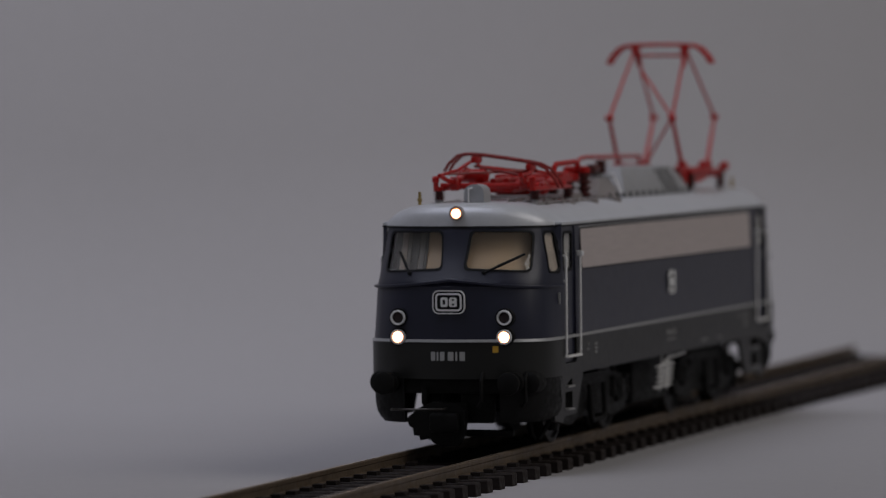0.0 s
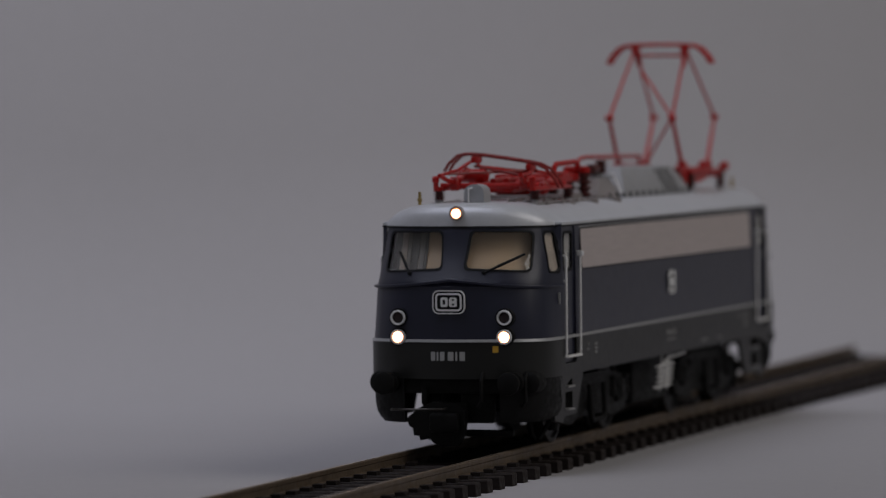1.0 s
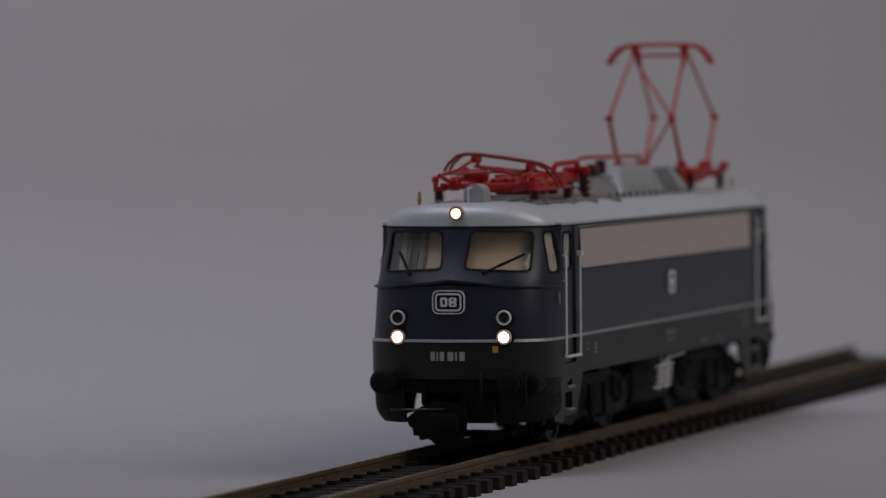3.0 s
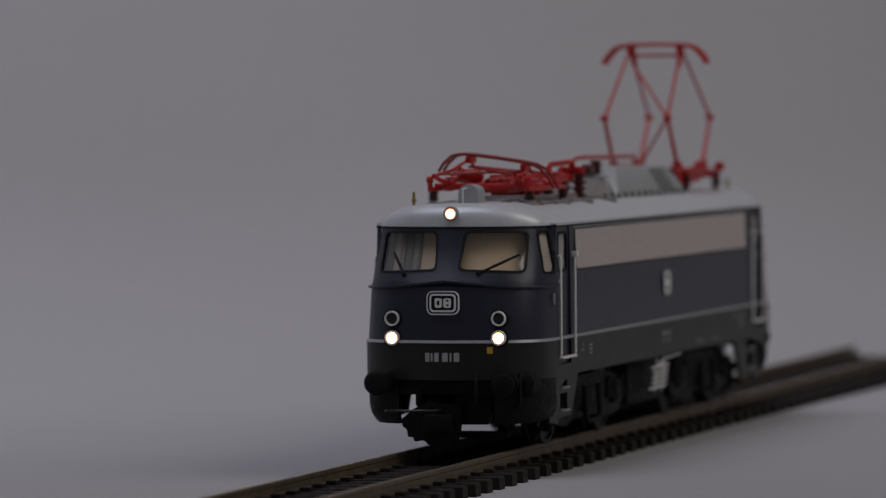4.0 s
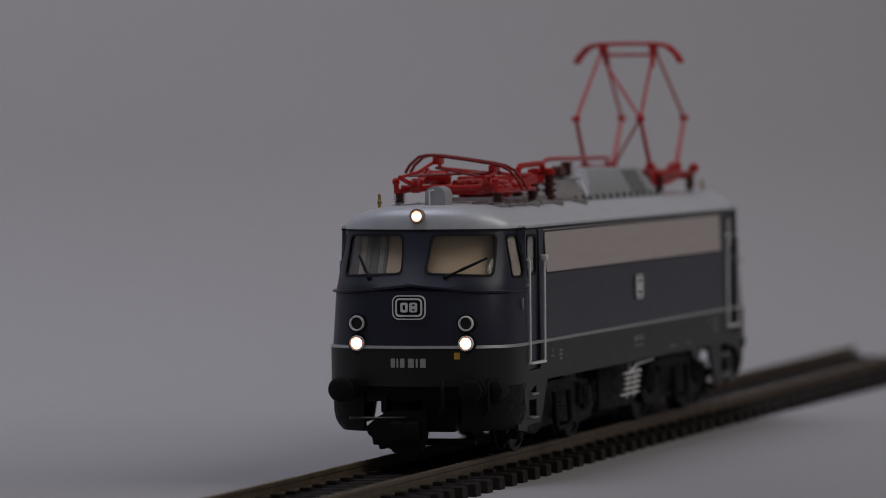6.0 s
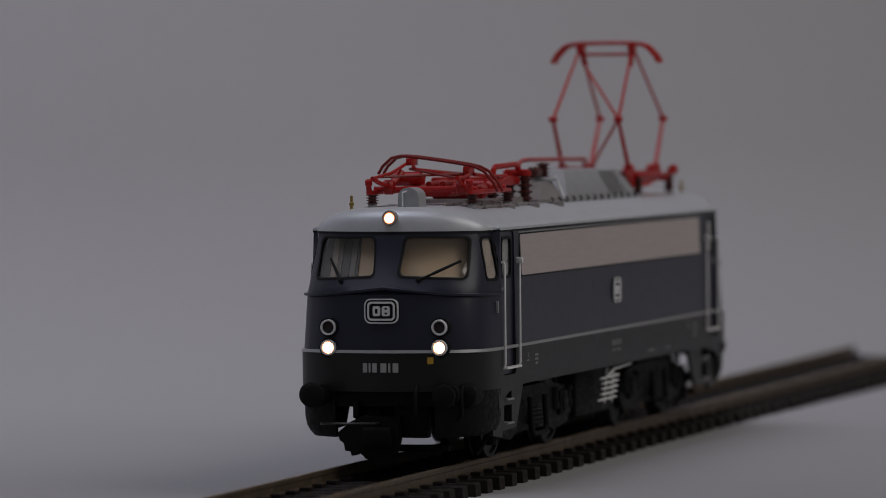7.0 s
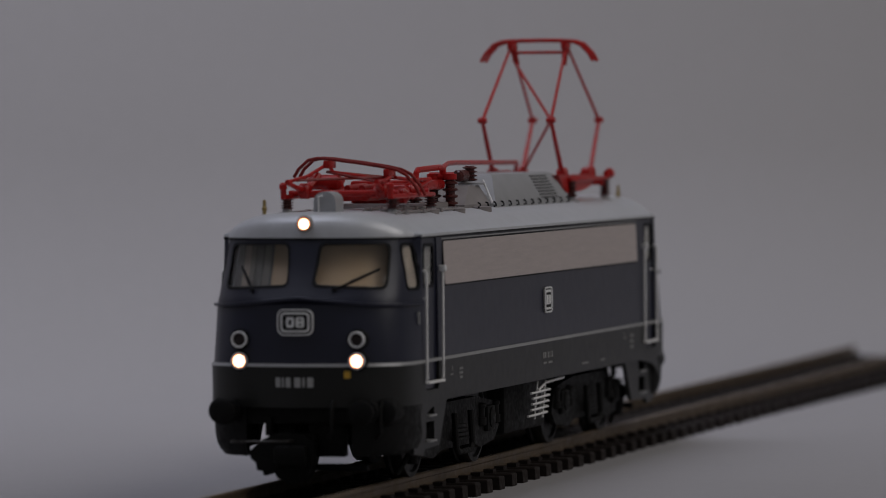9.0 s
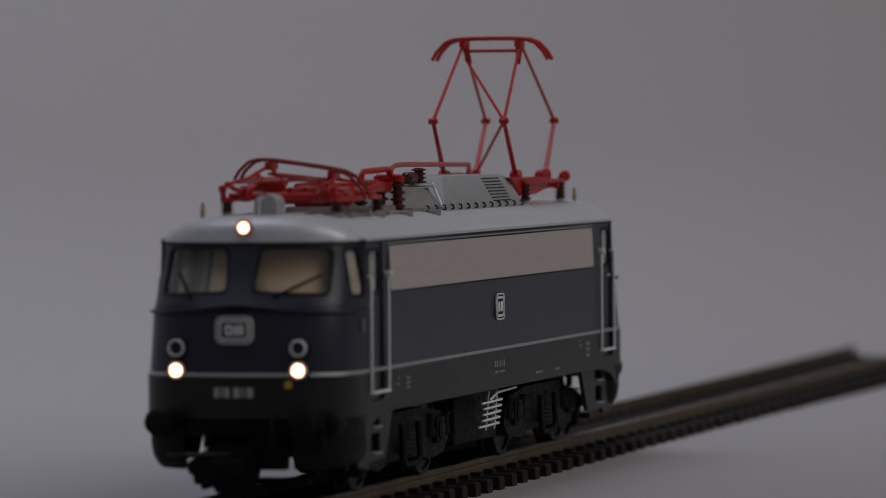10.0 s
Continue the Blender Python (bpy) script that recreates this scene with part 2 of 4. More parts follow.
def door_hole(side, end):
    pts = rounded(8.4, 23.4, 1.0)
    return prism(bmesh.new(), pts, 13.2, 17.7, lambda u, v, d: (end * (75.6 + u), side * d, 25.9 + v))


def door_window(side, end, grow=0.0):
    pts = rounded(5.7 + 2 * grow, 6.2 + 2 * grow, 0.8)
    return prism(bmesh.new(), pts, 12.2, 17.2, lambda u, v, d: (end * (75.7 + u), side * d, 33.3 + v))


ENDS = [(s, e) for e in (1, -1) for s in (1, -1)]


def locomotive():
    loco = new("locomotive")
    tagged(loco, "dark blue model electric locomotive with silver roof rolling along its track", "model train")

    # lower body, with door steps let in
    low = shell(12.3, 18.55, 0.0, 1.6)
    low = boolean(low, [(door_hole(s, e), "DIFFERENCE") for s, e in ENDS])
    body = part("lower_body", low, DARK, loco, "charcoal grey painted lower body")
    floor_plate = bmesh.new()
    loft([[(x, y, 12.6) for x, y in plan(13, 1.5)], [(x, y, 13.6) for x, y in plan(13, 1.5)]], bm=floor_plate)
    part("underframe", floor_plate, BLACK, loco)

    # upper body with its window and door openings
    up = shell(18.95, 38.1, 0.0, 0.8, LEVELS)
    cuts = []
    for s, e in ENDS:
        cuts += [(front_window(s, e), "DIFFERENCE"), (quarter_window(s, e), "DIFFERENCE"), (door_hole(s, e), "DIFFERENCE")]
    upper = part("upper_body", boolean(up, cuts), BLUE, loco, "dark cobalt blue painted upper body", 28)

    # silver line round the waist
    part("waist_line", shell(18.5, 18.97, 0.22, 0.4), LINE, loco, "silver waist line")

    # gutter and roof
    part("gutter", shell(37.5, 37.85, 0.14, 0.5), RUBBER, loco)
    rings = [[(x, y, 37.8) for x, y in plan(38.1, -0.16)], [(x, y, 38.2) for x, y in plan(38.1, -0.12)]]
    for inset, rise in ((0.05, 0.28), (0.3, 0.52), (0.75, 0.73), (1.4, 0.88), (2.2, 0.97), (3.2, 1.0), (5.5, 1.0), (8.5, 1.0), (11.5, 1.0), (14.0, 1.0)):
        pl = [(x * (1 - inset / 90.2), y * (1 - inset / 15.6)) for x, y in plan(38.1)]
        rings.append([(x, y, 38.3 + rise * (barrel(y) - 38.3)) for x, y in pl])
    part("roof", loft(rings), SILVER, loco, "silver painted arched roof", 45)

    for s, e in ENDS:
        pane = boolean(shell(28, 38, -0.12, 0.5, LEVELS), [(front_window(s, e, 0.05), "INTERSECT")])
        win = part("windscreen", pane, GLASS, loco)
        win.visible_shadow = False
        gask = boolean(shell(28, 37.6, 0.08, 0.7, LEVELS), [(front_window(s, e, 0.22), "INTERSECT"), (front_window(s, e, -0.1), "DIFFERENCE")])
        part("gasket", gask, RUBBER, win)
        # added backing plate: its pale colour stands in for brightness in the quarter window
        backing = boolean(shell(28, 38, -0.42, 0.9, LEVELS), [(quarter_window(s, e, 0.0), "INTERSECT")])
        part("side_blind", backing, BACKING, loco)
        pane = boolean(shell(28, 38, -0.1, 0.36, LEVELS), [(quarter_window(s, e, 0.05), "INTERSECT")])
        win = part("quarter_window", pane, GLASS, loco)
        win.visible_shadow = False
        gask = boolean(shell(28, 38.0, 0.10, 0.7, LEVELS), [(quarter_window(s, e, 0.3), "INTERSECT"), (quarter_window(s, e, -0.1), "DIFFERENCE")])
        part("gasket", gask, RUBBER, win)

        # recessed cab door with its window, hand rails and lower step
        bm = bmesh.new()
        prism(bm, rounded(8.4, 23.2, 1.0), 14.95, 15.5, lambda u, v, d: (e * (75.6 + u), s * d, 25.9 + v))
        door = part("cab_door", boolean(bm, [(door_window(s, e), "DIFFERENCE")]), BLUE, loco, "recessed dark blue cab door")
        bm = bmesh.new()
        prism(bm, rounded(5.8, 6.3, 0.8), 15.15, 15.42, lambda u, v, d: (e * (75.7 + u), s * d, 33.3 + v))
        pane = part("door_window", bm, GLASS, door)
        pane.visible_shadow = False
        bm = bmesh.new()
        prism(bm, rounded(6.4, 6.9, 1.0), 15.45, 15.62, lambda u, v, d: (e * (75.7 + u), s * d, 33.3 + v))
        part("gasket", boolean(bm, [(door_window(s, e, -0.15), "DIFFERENCE")]), RUBBER, door)
        bm = bmesh.new()
        wire(bm, [(e * 78.6, s * 15.2, 28.3), (e * 78.6, s * 15.7, 28.3), (e * 77.2, s * 15.7, 28.3)], 0.16)
        part("door_handle", bm, CHROME, door)
        for x, top in ((79.7, 32.6), (69.9, 33.0)):
            bm = bmesh.new()
            wire(bm, [(e * x, s * 15.5, top), (e * x, s * 16.15, top - 0.05), (e * x, s * 16.3, top - 0.5), (e * x, s * 16.3, 16.0), (e * x, s * 16.15, 15.5), (e * x, s * 15.5, 15.4)], 0.21, 10)
            part("hand_rail", bm, CHROME, loco, "silver door hand rail")
        bm = bmesh.new()
        box(bm, min(e * 69.4, e * 70.4), max(e * 69.4, e * 70.4), min(s * 15.6, s * 16.9), max(s * 15.6, s * 16.9), 32.2, 33.2, 0.25)
        # white here is a painted glint, the light that the bracket catches
        part("rail_bracket", bm, WHITE, loco)
        bm = bmesh.new()
        box(bm, min(e * 70.1, e * 79.5), max(e * 70.1, e * 79.5), min(s * 15.8, s * 16.7), max(s * 15.8, s * 16.7), 15.2, 15.6, 0.1)
        part("door_step", bm, CHROME, loco)

        # skirt corner that curves down to the nose
        bm = bmesh.new()
        prism(bm, [(64, 12.35), (82.5, 12.35), (82.5, 8.6), (81.0, 9.6), (79.0, 10.6), (76.0, 11.4), (71.0, 12.0)], 14.9, 15.97, lambda u, v, d: (e * u, s * d, v))
        part("skirt_corner", bm, DARK, loco)

        # wiper
        SHIFT[0] = e * NOSE_SHIFT
        bm = bmesh.new()
        if s > 0:
            a, b = (86.3, 5.4, 30.1), (83.7, 11.5, 33.0)
        else:
            a, b = (85.9, -7.7, 30.0), (83.4, -9.9, 33.3)
        a2, b2 = Vector((e * a[0], a[1] * (1 if e > 0 else -1), a[2])), Vector((e * b[0], b[1] * (1 if e > 0 else -1), b[2]))
        rod(bm, a2, b2, 0.22, 8, 0.16)
        m = a2.lerp(b2, 0.35)
        rod(bm, m + Vector((e * 0.05, 0, 0)), b2 + Vector((e * 0.1, 0, 0)) + (b2 - a2) * 0.06, 0.3, 6, 0.22)
        turned(bm, a2, (e, 0, 0.2), [(-0.8, 0.35), (0.3, 0.35), (0.4, 0.2)], 10)
        part("wiper", bm, RUBBER, loco)

        # lamps: an unlit red tail lamp over a white headlamp
        for z, name in ((22.6, "tail_lamp"), (19.35, "head_lamp")):
            x = 87.25
            bm = bmesh.new()
            turned(bm, (e * (x - 1.0), s * 9.25, z), (e, 0, 0), [(0, 1.6), (1.35, 1.6), (1.4, 1.5)], 28)
            lamp = part(name, bm, RUBBER, loco, "round black lamp housing with a chrome ring")
            bm = bmesh.new()
            base = (e * (x + 0.55), s * 9.25, z)
            prof = [(-0.4, 1.27), (0.3, 1.27), (0.42, 1.2), (0.40, 1.0), (0.2, 0.96), (-0.3, 0.96)]
            turned(bm, base, (e, 0, 0), prof, 28)
            part("lamp_ring", bm, WHITE, lamp, "bright thin lamp ring")
            bm = bmesh.new()
            turned(bm, (e * (x + (0.62 if name == "head_lamp" else 0.3)), s * 9.25, z), (e, 0, 0), [(0, 0.92), (0.14, 0.92), (0.3, 0.72), (0.38, 0.4), (0.42, 0.05)], 24)
            lit = name == "head_lamp" and e > 0
            if lit:
                # added glowing ring: the headlamp's orange halo made as a shape
                halo = bmesh.new()
                turned(halo, (e * (x + 0.45), s * 9.25, z), (e, 0, 0), [(0, 1.24), (0.38, 1.24), (0.46, 1.1), (0.40, 0.9), (0.1, 0.9)], 28)
                part("lens_rim", halo, HALO, lamp, "orange glowing ring added for the lamp's halo")
            part("lens", bm, LIT if lit else LAMPDARK if name == "tail_lamp" else LENS, lamp, "glowing warm white lens" if lit else "")

        # buffers half sunk in a rounded fairing of the lower body
        bm = bmesh.new()
        turned(bm, (e * 79.0, s * 13.0, 11.6), (e, 0, 0), [(0, 1.6), (3.0, 2.1), (6.0, 2.1), (7.0, 1.8), (7.4, 1.2)], 24)
        part("buffer_fairing", bm, BLACK, loco)
        bm = bmesh.new()
        turned(bm, (e * 85.5, s * 10.8, 11.7), (e, 0, 0), [(0, 1.7), (2.8, 1.7), (2.9, 1.3), (5.4, 1.3)], 20)
        buf = part("buffer", bm, BLACK, loco)
        bm = bmesh.new()
        turned(bm, (e * 90.6, s * 10.8, 11.7), (e, 0, 0), [(0, 1.2), (0.4, 1.7), (0.7, 1.95), (1.0, 1.9), (1.2, 1.5), (1.25, 0.1)], 28)
        part("buffer_plate", bm, BLACK, buf)

        # apron beside the coupler, rounded towards its lower edge
        SHIFT[0] = 0.0
        rr = []
        for zz, tuck in ((12.4, 0.0), (9.6, 0.0), (8.0, 0.0), (6.6, 0.3), (5.6, 0.9), (4.9, 1.7)):
            ol = plan(max(zz, 9.0))[11:19]
            ol = [(ol[0][0] * 0.4 + ol[1][0] * 0.6, 8.3)] + ol[1:]
            pl = [(e * (x - 0.25 * tuck), s * (y - tuck * max(0, (y - 8.3) / 8))) for x, y in ol]
            back = [(p[0] - e * 1.5, p[1] - s * (1.0 if i < 6 else 0.4 if i < 7 else 0.0)) for i, p in enumerate(pl[::-1])]
            rr.append([(x, y, zz) for x, y in pl + back])
        part("apron", loft(rr), BLACK, loco, "black curved front apron", 50)

    for e in (1, -1):
        # visor ledge under the windscreens
        pl = plan(28.4)
        pts = sorted([p for p in pl if p[0] * e > 81], key=lambda p: p[1])
        bm = bmesh.new()
        rr = []
        for x, y in pts:
            z = 27.7 + 1.15 * max(0, 1 - abs(y) / 13.0) ** 1.3
            nx, ny = (e * 0.9, 0.44 * y / 16) if abs(y) < 14 else (e * 0.5, 0.85 * y / 16)
            rr.append([(x - nx, y - ny, z - 0.28), (x + nx * 0.75, y + ny * 0.75, z - 0.2), (x + nx * 0.85, y + ny * 0.85, z + 0.02), (x + nx * 0.75, y + ny * 0.75, z + 0.2), (x - nx, y - ny, z + 0.32)])
        part("visor_ledge", loft(rr), BLUE, loco, "thin curved ledge across the nose", 50)

        # front beam and pipes
        SHIFT[0] = e * NOSE_SHIFT
        bm = bmesh.new()
        box(bm, min(e * 84, e * 87.2), max(e * 84, e * 87.2), -9, 9, 9.8, 12.6, 0.3)
        part("buffer_beam", bm, BLACK, loco)
        for y0 in (5.6, 12.6):
            x0 = 88.4 if abs(y0) < 10 else 86.0
            bm = bmesh.new()
            wire(bm, [(e * (x0 - 1.5), y0 * e, 13.5), (e * x0, y0 * e, 13.2), (e * (x0 + 0.9), y0 * e, 12.0), (e * (x0 + 0.9), y0 * e, 8.6), (e * (x0 + 0.2), (y0 - 0.8) * e, 7.6)], 0.32)
            part("brake_hose", bm, BLACK, loco)

        # roof lamp
        bm = bmesh.new()
        turned(bm, (e * 81.2, 0.0, 39.9), (e, 0, 0.05), [(0, 1.2), (2.5, 1.2), (2.8, 1.25), (3.0, 1.15), (2.95, 0.92), (2.5, 0.8)], 28)
        lamp = part("roof_lamp", bm, RAMPGREY, loco)
        bm = bmesh.new()
        turned(bm, (e * 84.02, 0.0, 40.0), (e, 0, 0.05), [(0, 0.76), (0.1, 0.76), (0.2, 0.55), (0.26, 0.1)], 24)
        if e > 0:
            # same added halo ring round the roof lamp's lens
            halo = bmesh.new()
            turned(halo, (e * 83.7, 0.0, 40.0), (e, 0, 0.05), [(0, 0.92), (0.34, 0.92), (0.4, 0.85), (0.3, 0.7)], 28)
            part("lens_rim", halo, HALO, lamp)
        part("lens", bm, LIT if e > 0 else LENS, lamp)

        # coupler: a close hook head with a wire loop, on a shaft
        bm = bmesh.new()
        box(bm, min(e * 76, e * 87), max(e * 76, e * 87), -2.0, 2.4, 5.0, 8.4, 0.3)
        head = [(-5.6, 7.4), (-7.6, 5.7), (-7.3, 4.5), (-6.6, 4.0), (-6.4, 2.8), (-5.5, 2.7), (-5.3, 2.0), (-4.5, 2.1), (-3.9, 2.9), (-3.1, 1.6), (-1.6, 1.0), (1.0, 1.0), (2.2, 3.0), (2.6, 6.8), (1.0, 8.2), (-3.4, 8.4)]
        prism(bm, head, 86.5, 88.6, lambda u, v, d: (e * d, e * u, v))
        box(bm, min(e * 87, e * 90), max(e * 87, e * 90), min(-e * 3.4, e * 1.6), max(-e * 3.4, e * 1.6), 3.4, 6.6, 0.5)
        box(bm, min(e * 86.6, e * 87.8), max(e * 86.6, e * 87.8), min(-e * 5.3, -e * 4.3), max(-e * 5.3, -e * 4.3), 8.0, 10.9, 0.2)
        coup = part("coupler", bm, BLACK, loco, "black plastic hook coupler")
        bm = bmesh.new()
        wire(bm, [(e * 88, -e * 0.6, 7.3), (e * 90.2, -e * 1.0, 7.3), (e * 90.6, -e * 1.6, 7.3), (e * 90.6, -e * 9.4, 7.25), (e * 90.2, -e * 9.9, 7.2), (e * 88.6, -e * 10.0, 7.2)], 0.2)
        part("coupling_loop", bm, DARKWIRE, coup, "dark wire coupling loop")
        # track guard under the nose
        bm = bmesh.new()
        box(bm, min(e * 82, e * 83.4), max(e * 82, e * 83.4), -6.0, 9.5, 2.4, 3.5, 0.3)
        box(bm, min(e * 84, e * 86), max(e * 84, e * 86), min(e * 1.0, e * 6.8), max(e * 1.0, e * 6.8), 4.75, 10, 0.3)
        part("rail_guard", bm, BLACK, loco)

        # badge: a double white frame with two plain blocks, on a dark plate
        def nose(u, v, d):
            y = u
            return (e * (89.2 - abs(y) * 0.15 + d - 0.05), y * e, v)

        bm = bmesh.new()
        prism(bm, rounded(5.6, 4.0, 1.1), -0.8, 0.12, lambda u, v, d: nose(u - 0.1, v + 25.24, d))
        badge = part("badge", bm, RUBBER, loco, "dark plate with a white double frame")
        for w, h, r, t in ((5.65, 4.0, 1.1, 0.2), (4.6, 3.05, 0.7, 0.32)):
            bm = bmesh.new()
            a, b = rounded(w, h, r), rounded(w - 2 * t, h - 2 * t, r - t * 0.8)
            va, vb = [], []
            for dd, lst in ((0.2, va), (-0.2, vb)):
                lst.append([bm.verts.new(nose(u - 0.1, v + 25.24, dd)) for u, v in a])
                lst.append([bm.verts.new(nose(u - 0.1, v + 25.24, dd)) for u, v in b])
            n = len(a)
            for i in range(n):
                j = (i + 1) % n
                bm.faces.new((va[0][i], va[0][j], va[1][j], va[1][i]))
                bm.faces.new((va[0][i], va[0][j], vb[0][j], vb[0][i]))
                bm.faces.new((va[1][i], va[1][j], vb[1][j], vb[1][i]))
            part("badge_frame", bm, WHITE, badge)
        for y0, holes in ((-0.85, ((25.24, 0.8),)), (0.72, ((25.62, 0.3), (24.86, 0.3)))):
            bm = bmesh.new()
            prism(bm, rounded(1.25, 1.6, 0.3, 3), -0.3, 0.16, lambda u, v, d: nose(u + y0, v + 25.24, d))
            cuts = [(prism(bmesh.new(), rounded(0.5, h, 0.12, 2), -0.5, 0.5, lambda u, v, d: nose(u + y0, v + zc, d)), "DIFFERENCE") for zc, h in holes]
            part("badge_block", boolean(bm, cuts), WHITE, badge)

        # running number as plain bars
        for y0, w in ((-2.9, 0.75), (-2.1, 0.3), (-1.25, 0.8), (0.25, 0.95), (1.2, 0.3), (2.2, 0.9)):
            bm = bmesh.new()
            prism(bm, rounded(w, 1.5, 0.12, 2), -0.3, 0.1, lambda u, v, d: nose(u + y0 * 1.0, v + 16.15, d))
            part("number_bar", bm, DIMWHITE, loco)
        bm = bmesh.new()
        prism(bm, rounded(0.95, 1.1, 0.1, 2), -0.4, 0.05, lambda u, v, d: nose(u + 7.75, v + 17.3, d + 0.0))
        part("warning_plate", bm, YELLOW, loco)

        # cab interior: moulded beige insert close behind the glass
        SHIFT[0] = 0.0
        bm = boolean(shell(29.4, 37.5, -2.2, 2.8, LEVELS), [(box(bmesh.new(), min(e * 81, e * 100), max(e * 81, e * 100), -20, 20, 25, 40), "INTERSECT")])
        part("cab_insert", bm, BEIGE, loco, "beige cab interior insert")
        for ss in (1, -1):
            # plate behind the door window, coloured like the pane's reflection
            bm = bmesh.new()
            box(bm, min(e * 72, e * 79.5), max(e * 72, e * 79.5), ss * 14.65 - 0.2, ss * 14.65 + 0.2, 27.0, 37.5)
            part("cab_lining", bm, PANEGREY, loco)
        # upright strips of differing tone behind the windscreen on one side
        for yy, w, m in ((-11.7, 2.0, SEATGREY), (-10.0, 1.2, BACKING), (-8.9, 0.8, MIDGREY), (-7.7, 1.4, SEATGREY), (-6.4, 1.0, MIDGREY), (-5.6, 0.4, SEATGREY)):
            cut = box(bmesh.new(), min(e * 80, e * 100), max(e * 80, e * 100), yy * e - w / 2, yy * e + w / 2, 25, 40)
            bm = boolean(shell(29.6, 37.4, -1.9, 2.3, LEVELS), [(cut, "INTERSECT")])
            part("cab_locker", bm, m, loco)

    # aluminium louvre panels, badges and prints on the sides
    for s in (1, -1):
        bm = bmesh.new()
        lean = lambda v: (v - 30) * 0.045 if v > 30 else 0
        prism(bm, rounded(135.4, 6.7, 0.7), -0.5, 0.16, lambda u, v, d: (u, s * (15.98 + d - lean(v + 33.5)), v + 33.5))
        part("louvre_panel", bm, ALU, loco, "brushed aluminium panel along the side")
        bm = bmesh.new()
        prism(bm, rounded(136.2, 7.2, 0.9), -0.5, 0.05, lambda u, v, d: (u, s * (15.98 + d - lean(v + 33.5)), v + 33.5))
        part("panel_seal", bm, RUBBER, loco)
        bm = bmesh.new()
        wire(bm, [(-68.5, s * 15.68, 37.22), (68.5, s * 15.68, 37.22)], 0.13, 6)
        part("rain_strip", bm, LINE, loco)
        bm = bmesh.new()
        prism(bm, rounded(5.6, 4.3, 1.1), -0.3, 0.12, lambda u, v, d: (u, s * (16.0 + d), v + 25.5))
        badge = part("badge", bm, RUBBER, loco, "dark plate with a white double frame")
        for w, h, r, t in ((5.6, 4.3, 1.1, 0.24), (4.5, 3.3, 0.75, 0.38)):
            bm = bmesh.new()
            a = prism(bmesh.new(), rounded(w, h, r), -0.1, 0.2, lambda u, v, d: (u, s * (16.0 + d), v + 25.5))
            b = prism(bmesh.new(), rounded(w - 2 * t, h - 2 * t, r - t * 0.8), -1, 1, lambda u, v, d: (u, s * (16.0 + d), v + 25.5))
            bm.free()
            part("badge_frame", boolean(a, [(b, "DIFFERENCE")]), WHITE, badge)
        for x0 in (-0.85, 0.85):
            bm = bmesh.new()
            box(bm, x0 - 0.6, x0 + 0.6, min(s * 15.9, s * 16.2), max(s * 15.9, s * 16.2), 24.7, 26.3, 0.04)
            part("badge_block", bm, WHITE, badge)
        for x0, z0, w, h in ((63.8, 16.0, 1.8, 0.25), (63.4, 16.9, 0.4, 0.7), (58.0, 16.7, 2.2, 0.35), (58.0, 16.0, 2.2, 0.35), (58.0, 15.3, 1.6, 0.35), (-2.6, 16.3, 0.9, 1.0), (-1.2, 16.3, 0.4, 1.0), (0.0, 16.3, 0.9, 1.0), (2.0, 16.3, 0.9, 1.0), (3.3, 16.3, 0.9, 1.0), (-1.4, 15.0, 2.8, 0.35), (2.4, 15.0, 2.2, 0.35),
                             (-26.8, 13.7, 5.0, 0.35), (-40.0, 13.7, 3.2, 0.35), (-56.8, 17.6, 1.2, 0.25), (-57.5, 16.8, 2.2, 0.3), (-63.0, 17.0, 2.6, 0.5), (-63.0, 16.0, 2.6, 0.5), (-63.0, 15.0, 2.6, 0.5)):
            bm = bmesh.new()
            box(bm, s * x0 - w / 2, s * x0 + w / 2, min(s * 15.9, s * 16.06), max(s * 15.9, s * 16.06), z0 - h / 2, z0 + h / 2)
            part("print_bar", bm, FAINT, loco)
        bm = bmesh.new()
        box(bm, 82.6, 82.9, min(s * 15.5, s * 16.03), max(s * 15.5, s * 16.03), 24.5, 26.4)
        part("print_bar", bm, DIMWHITE, loco)

    SHIFT[0] = NOSE_SHIFT
    roof_gear(loco)
    SHIFT[0] = 0.0
    pantograph(loco, 59.0, 1, False)
    pantograph(loco, -60.5, -1, True)
    running_gear(loco)
    return loco


def insulator(bm, x, y, z0, z1, r):
    n = 4
    prof = [(0, r * 0.75)]
    for i in range(n):
        h = (z1 - z0) * (i + 0.5) / n
        w = (z1 - z0) / n
        prof += [(h - 0.3 * w, r * 0.62), (h - 0.12 * w, r), (h + 0.12 * w, r), (h + 0.3 * w, r * 0.62)]
    prof.append((z1 - z0, r * 0.6))
    turned(bm, (x, y, z0), (0, 0, 1), prof, 14)


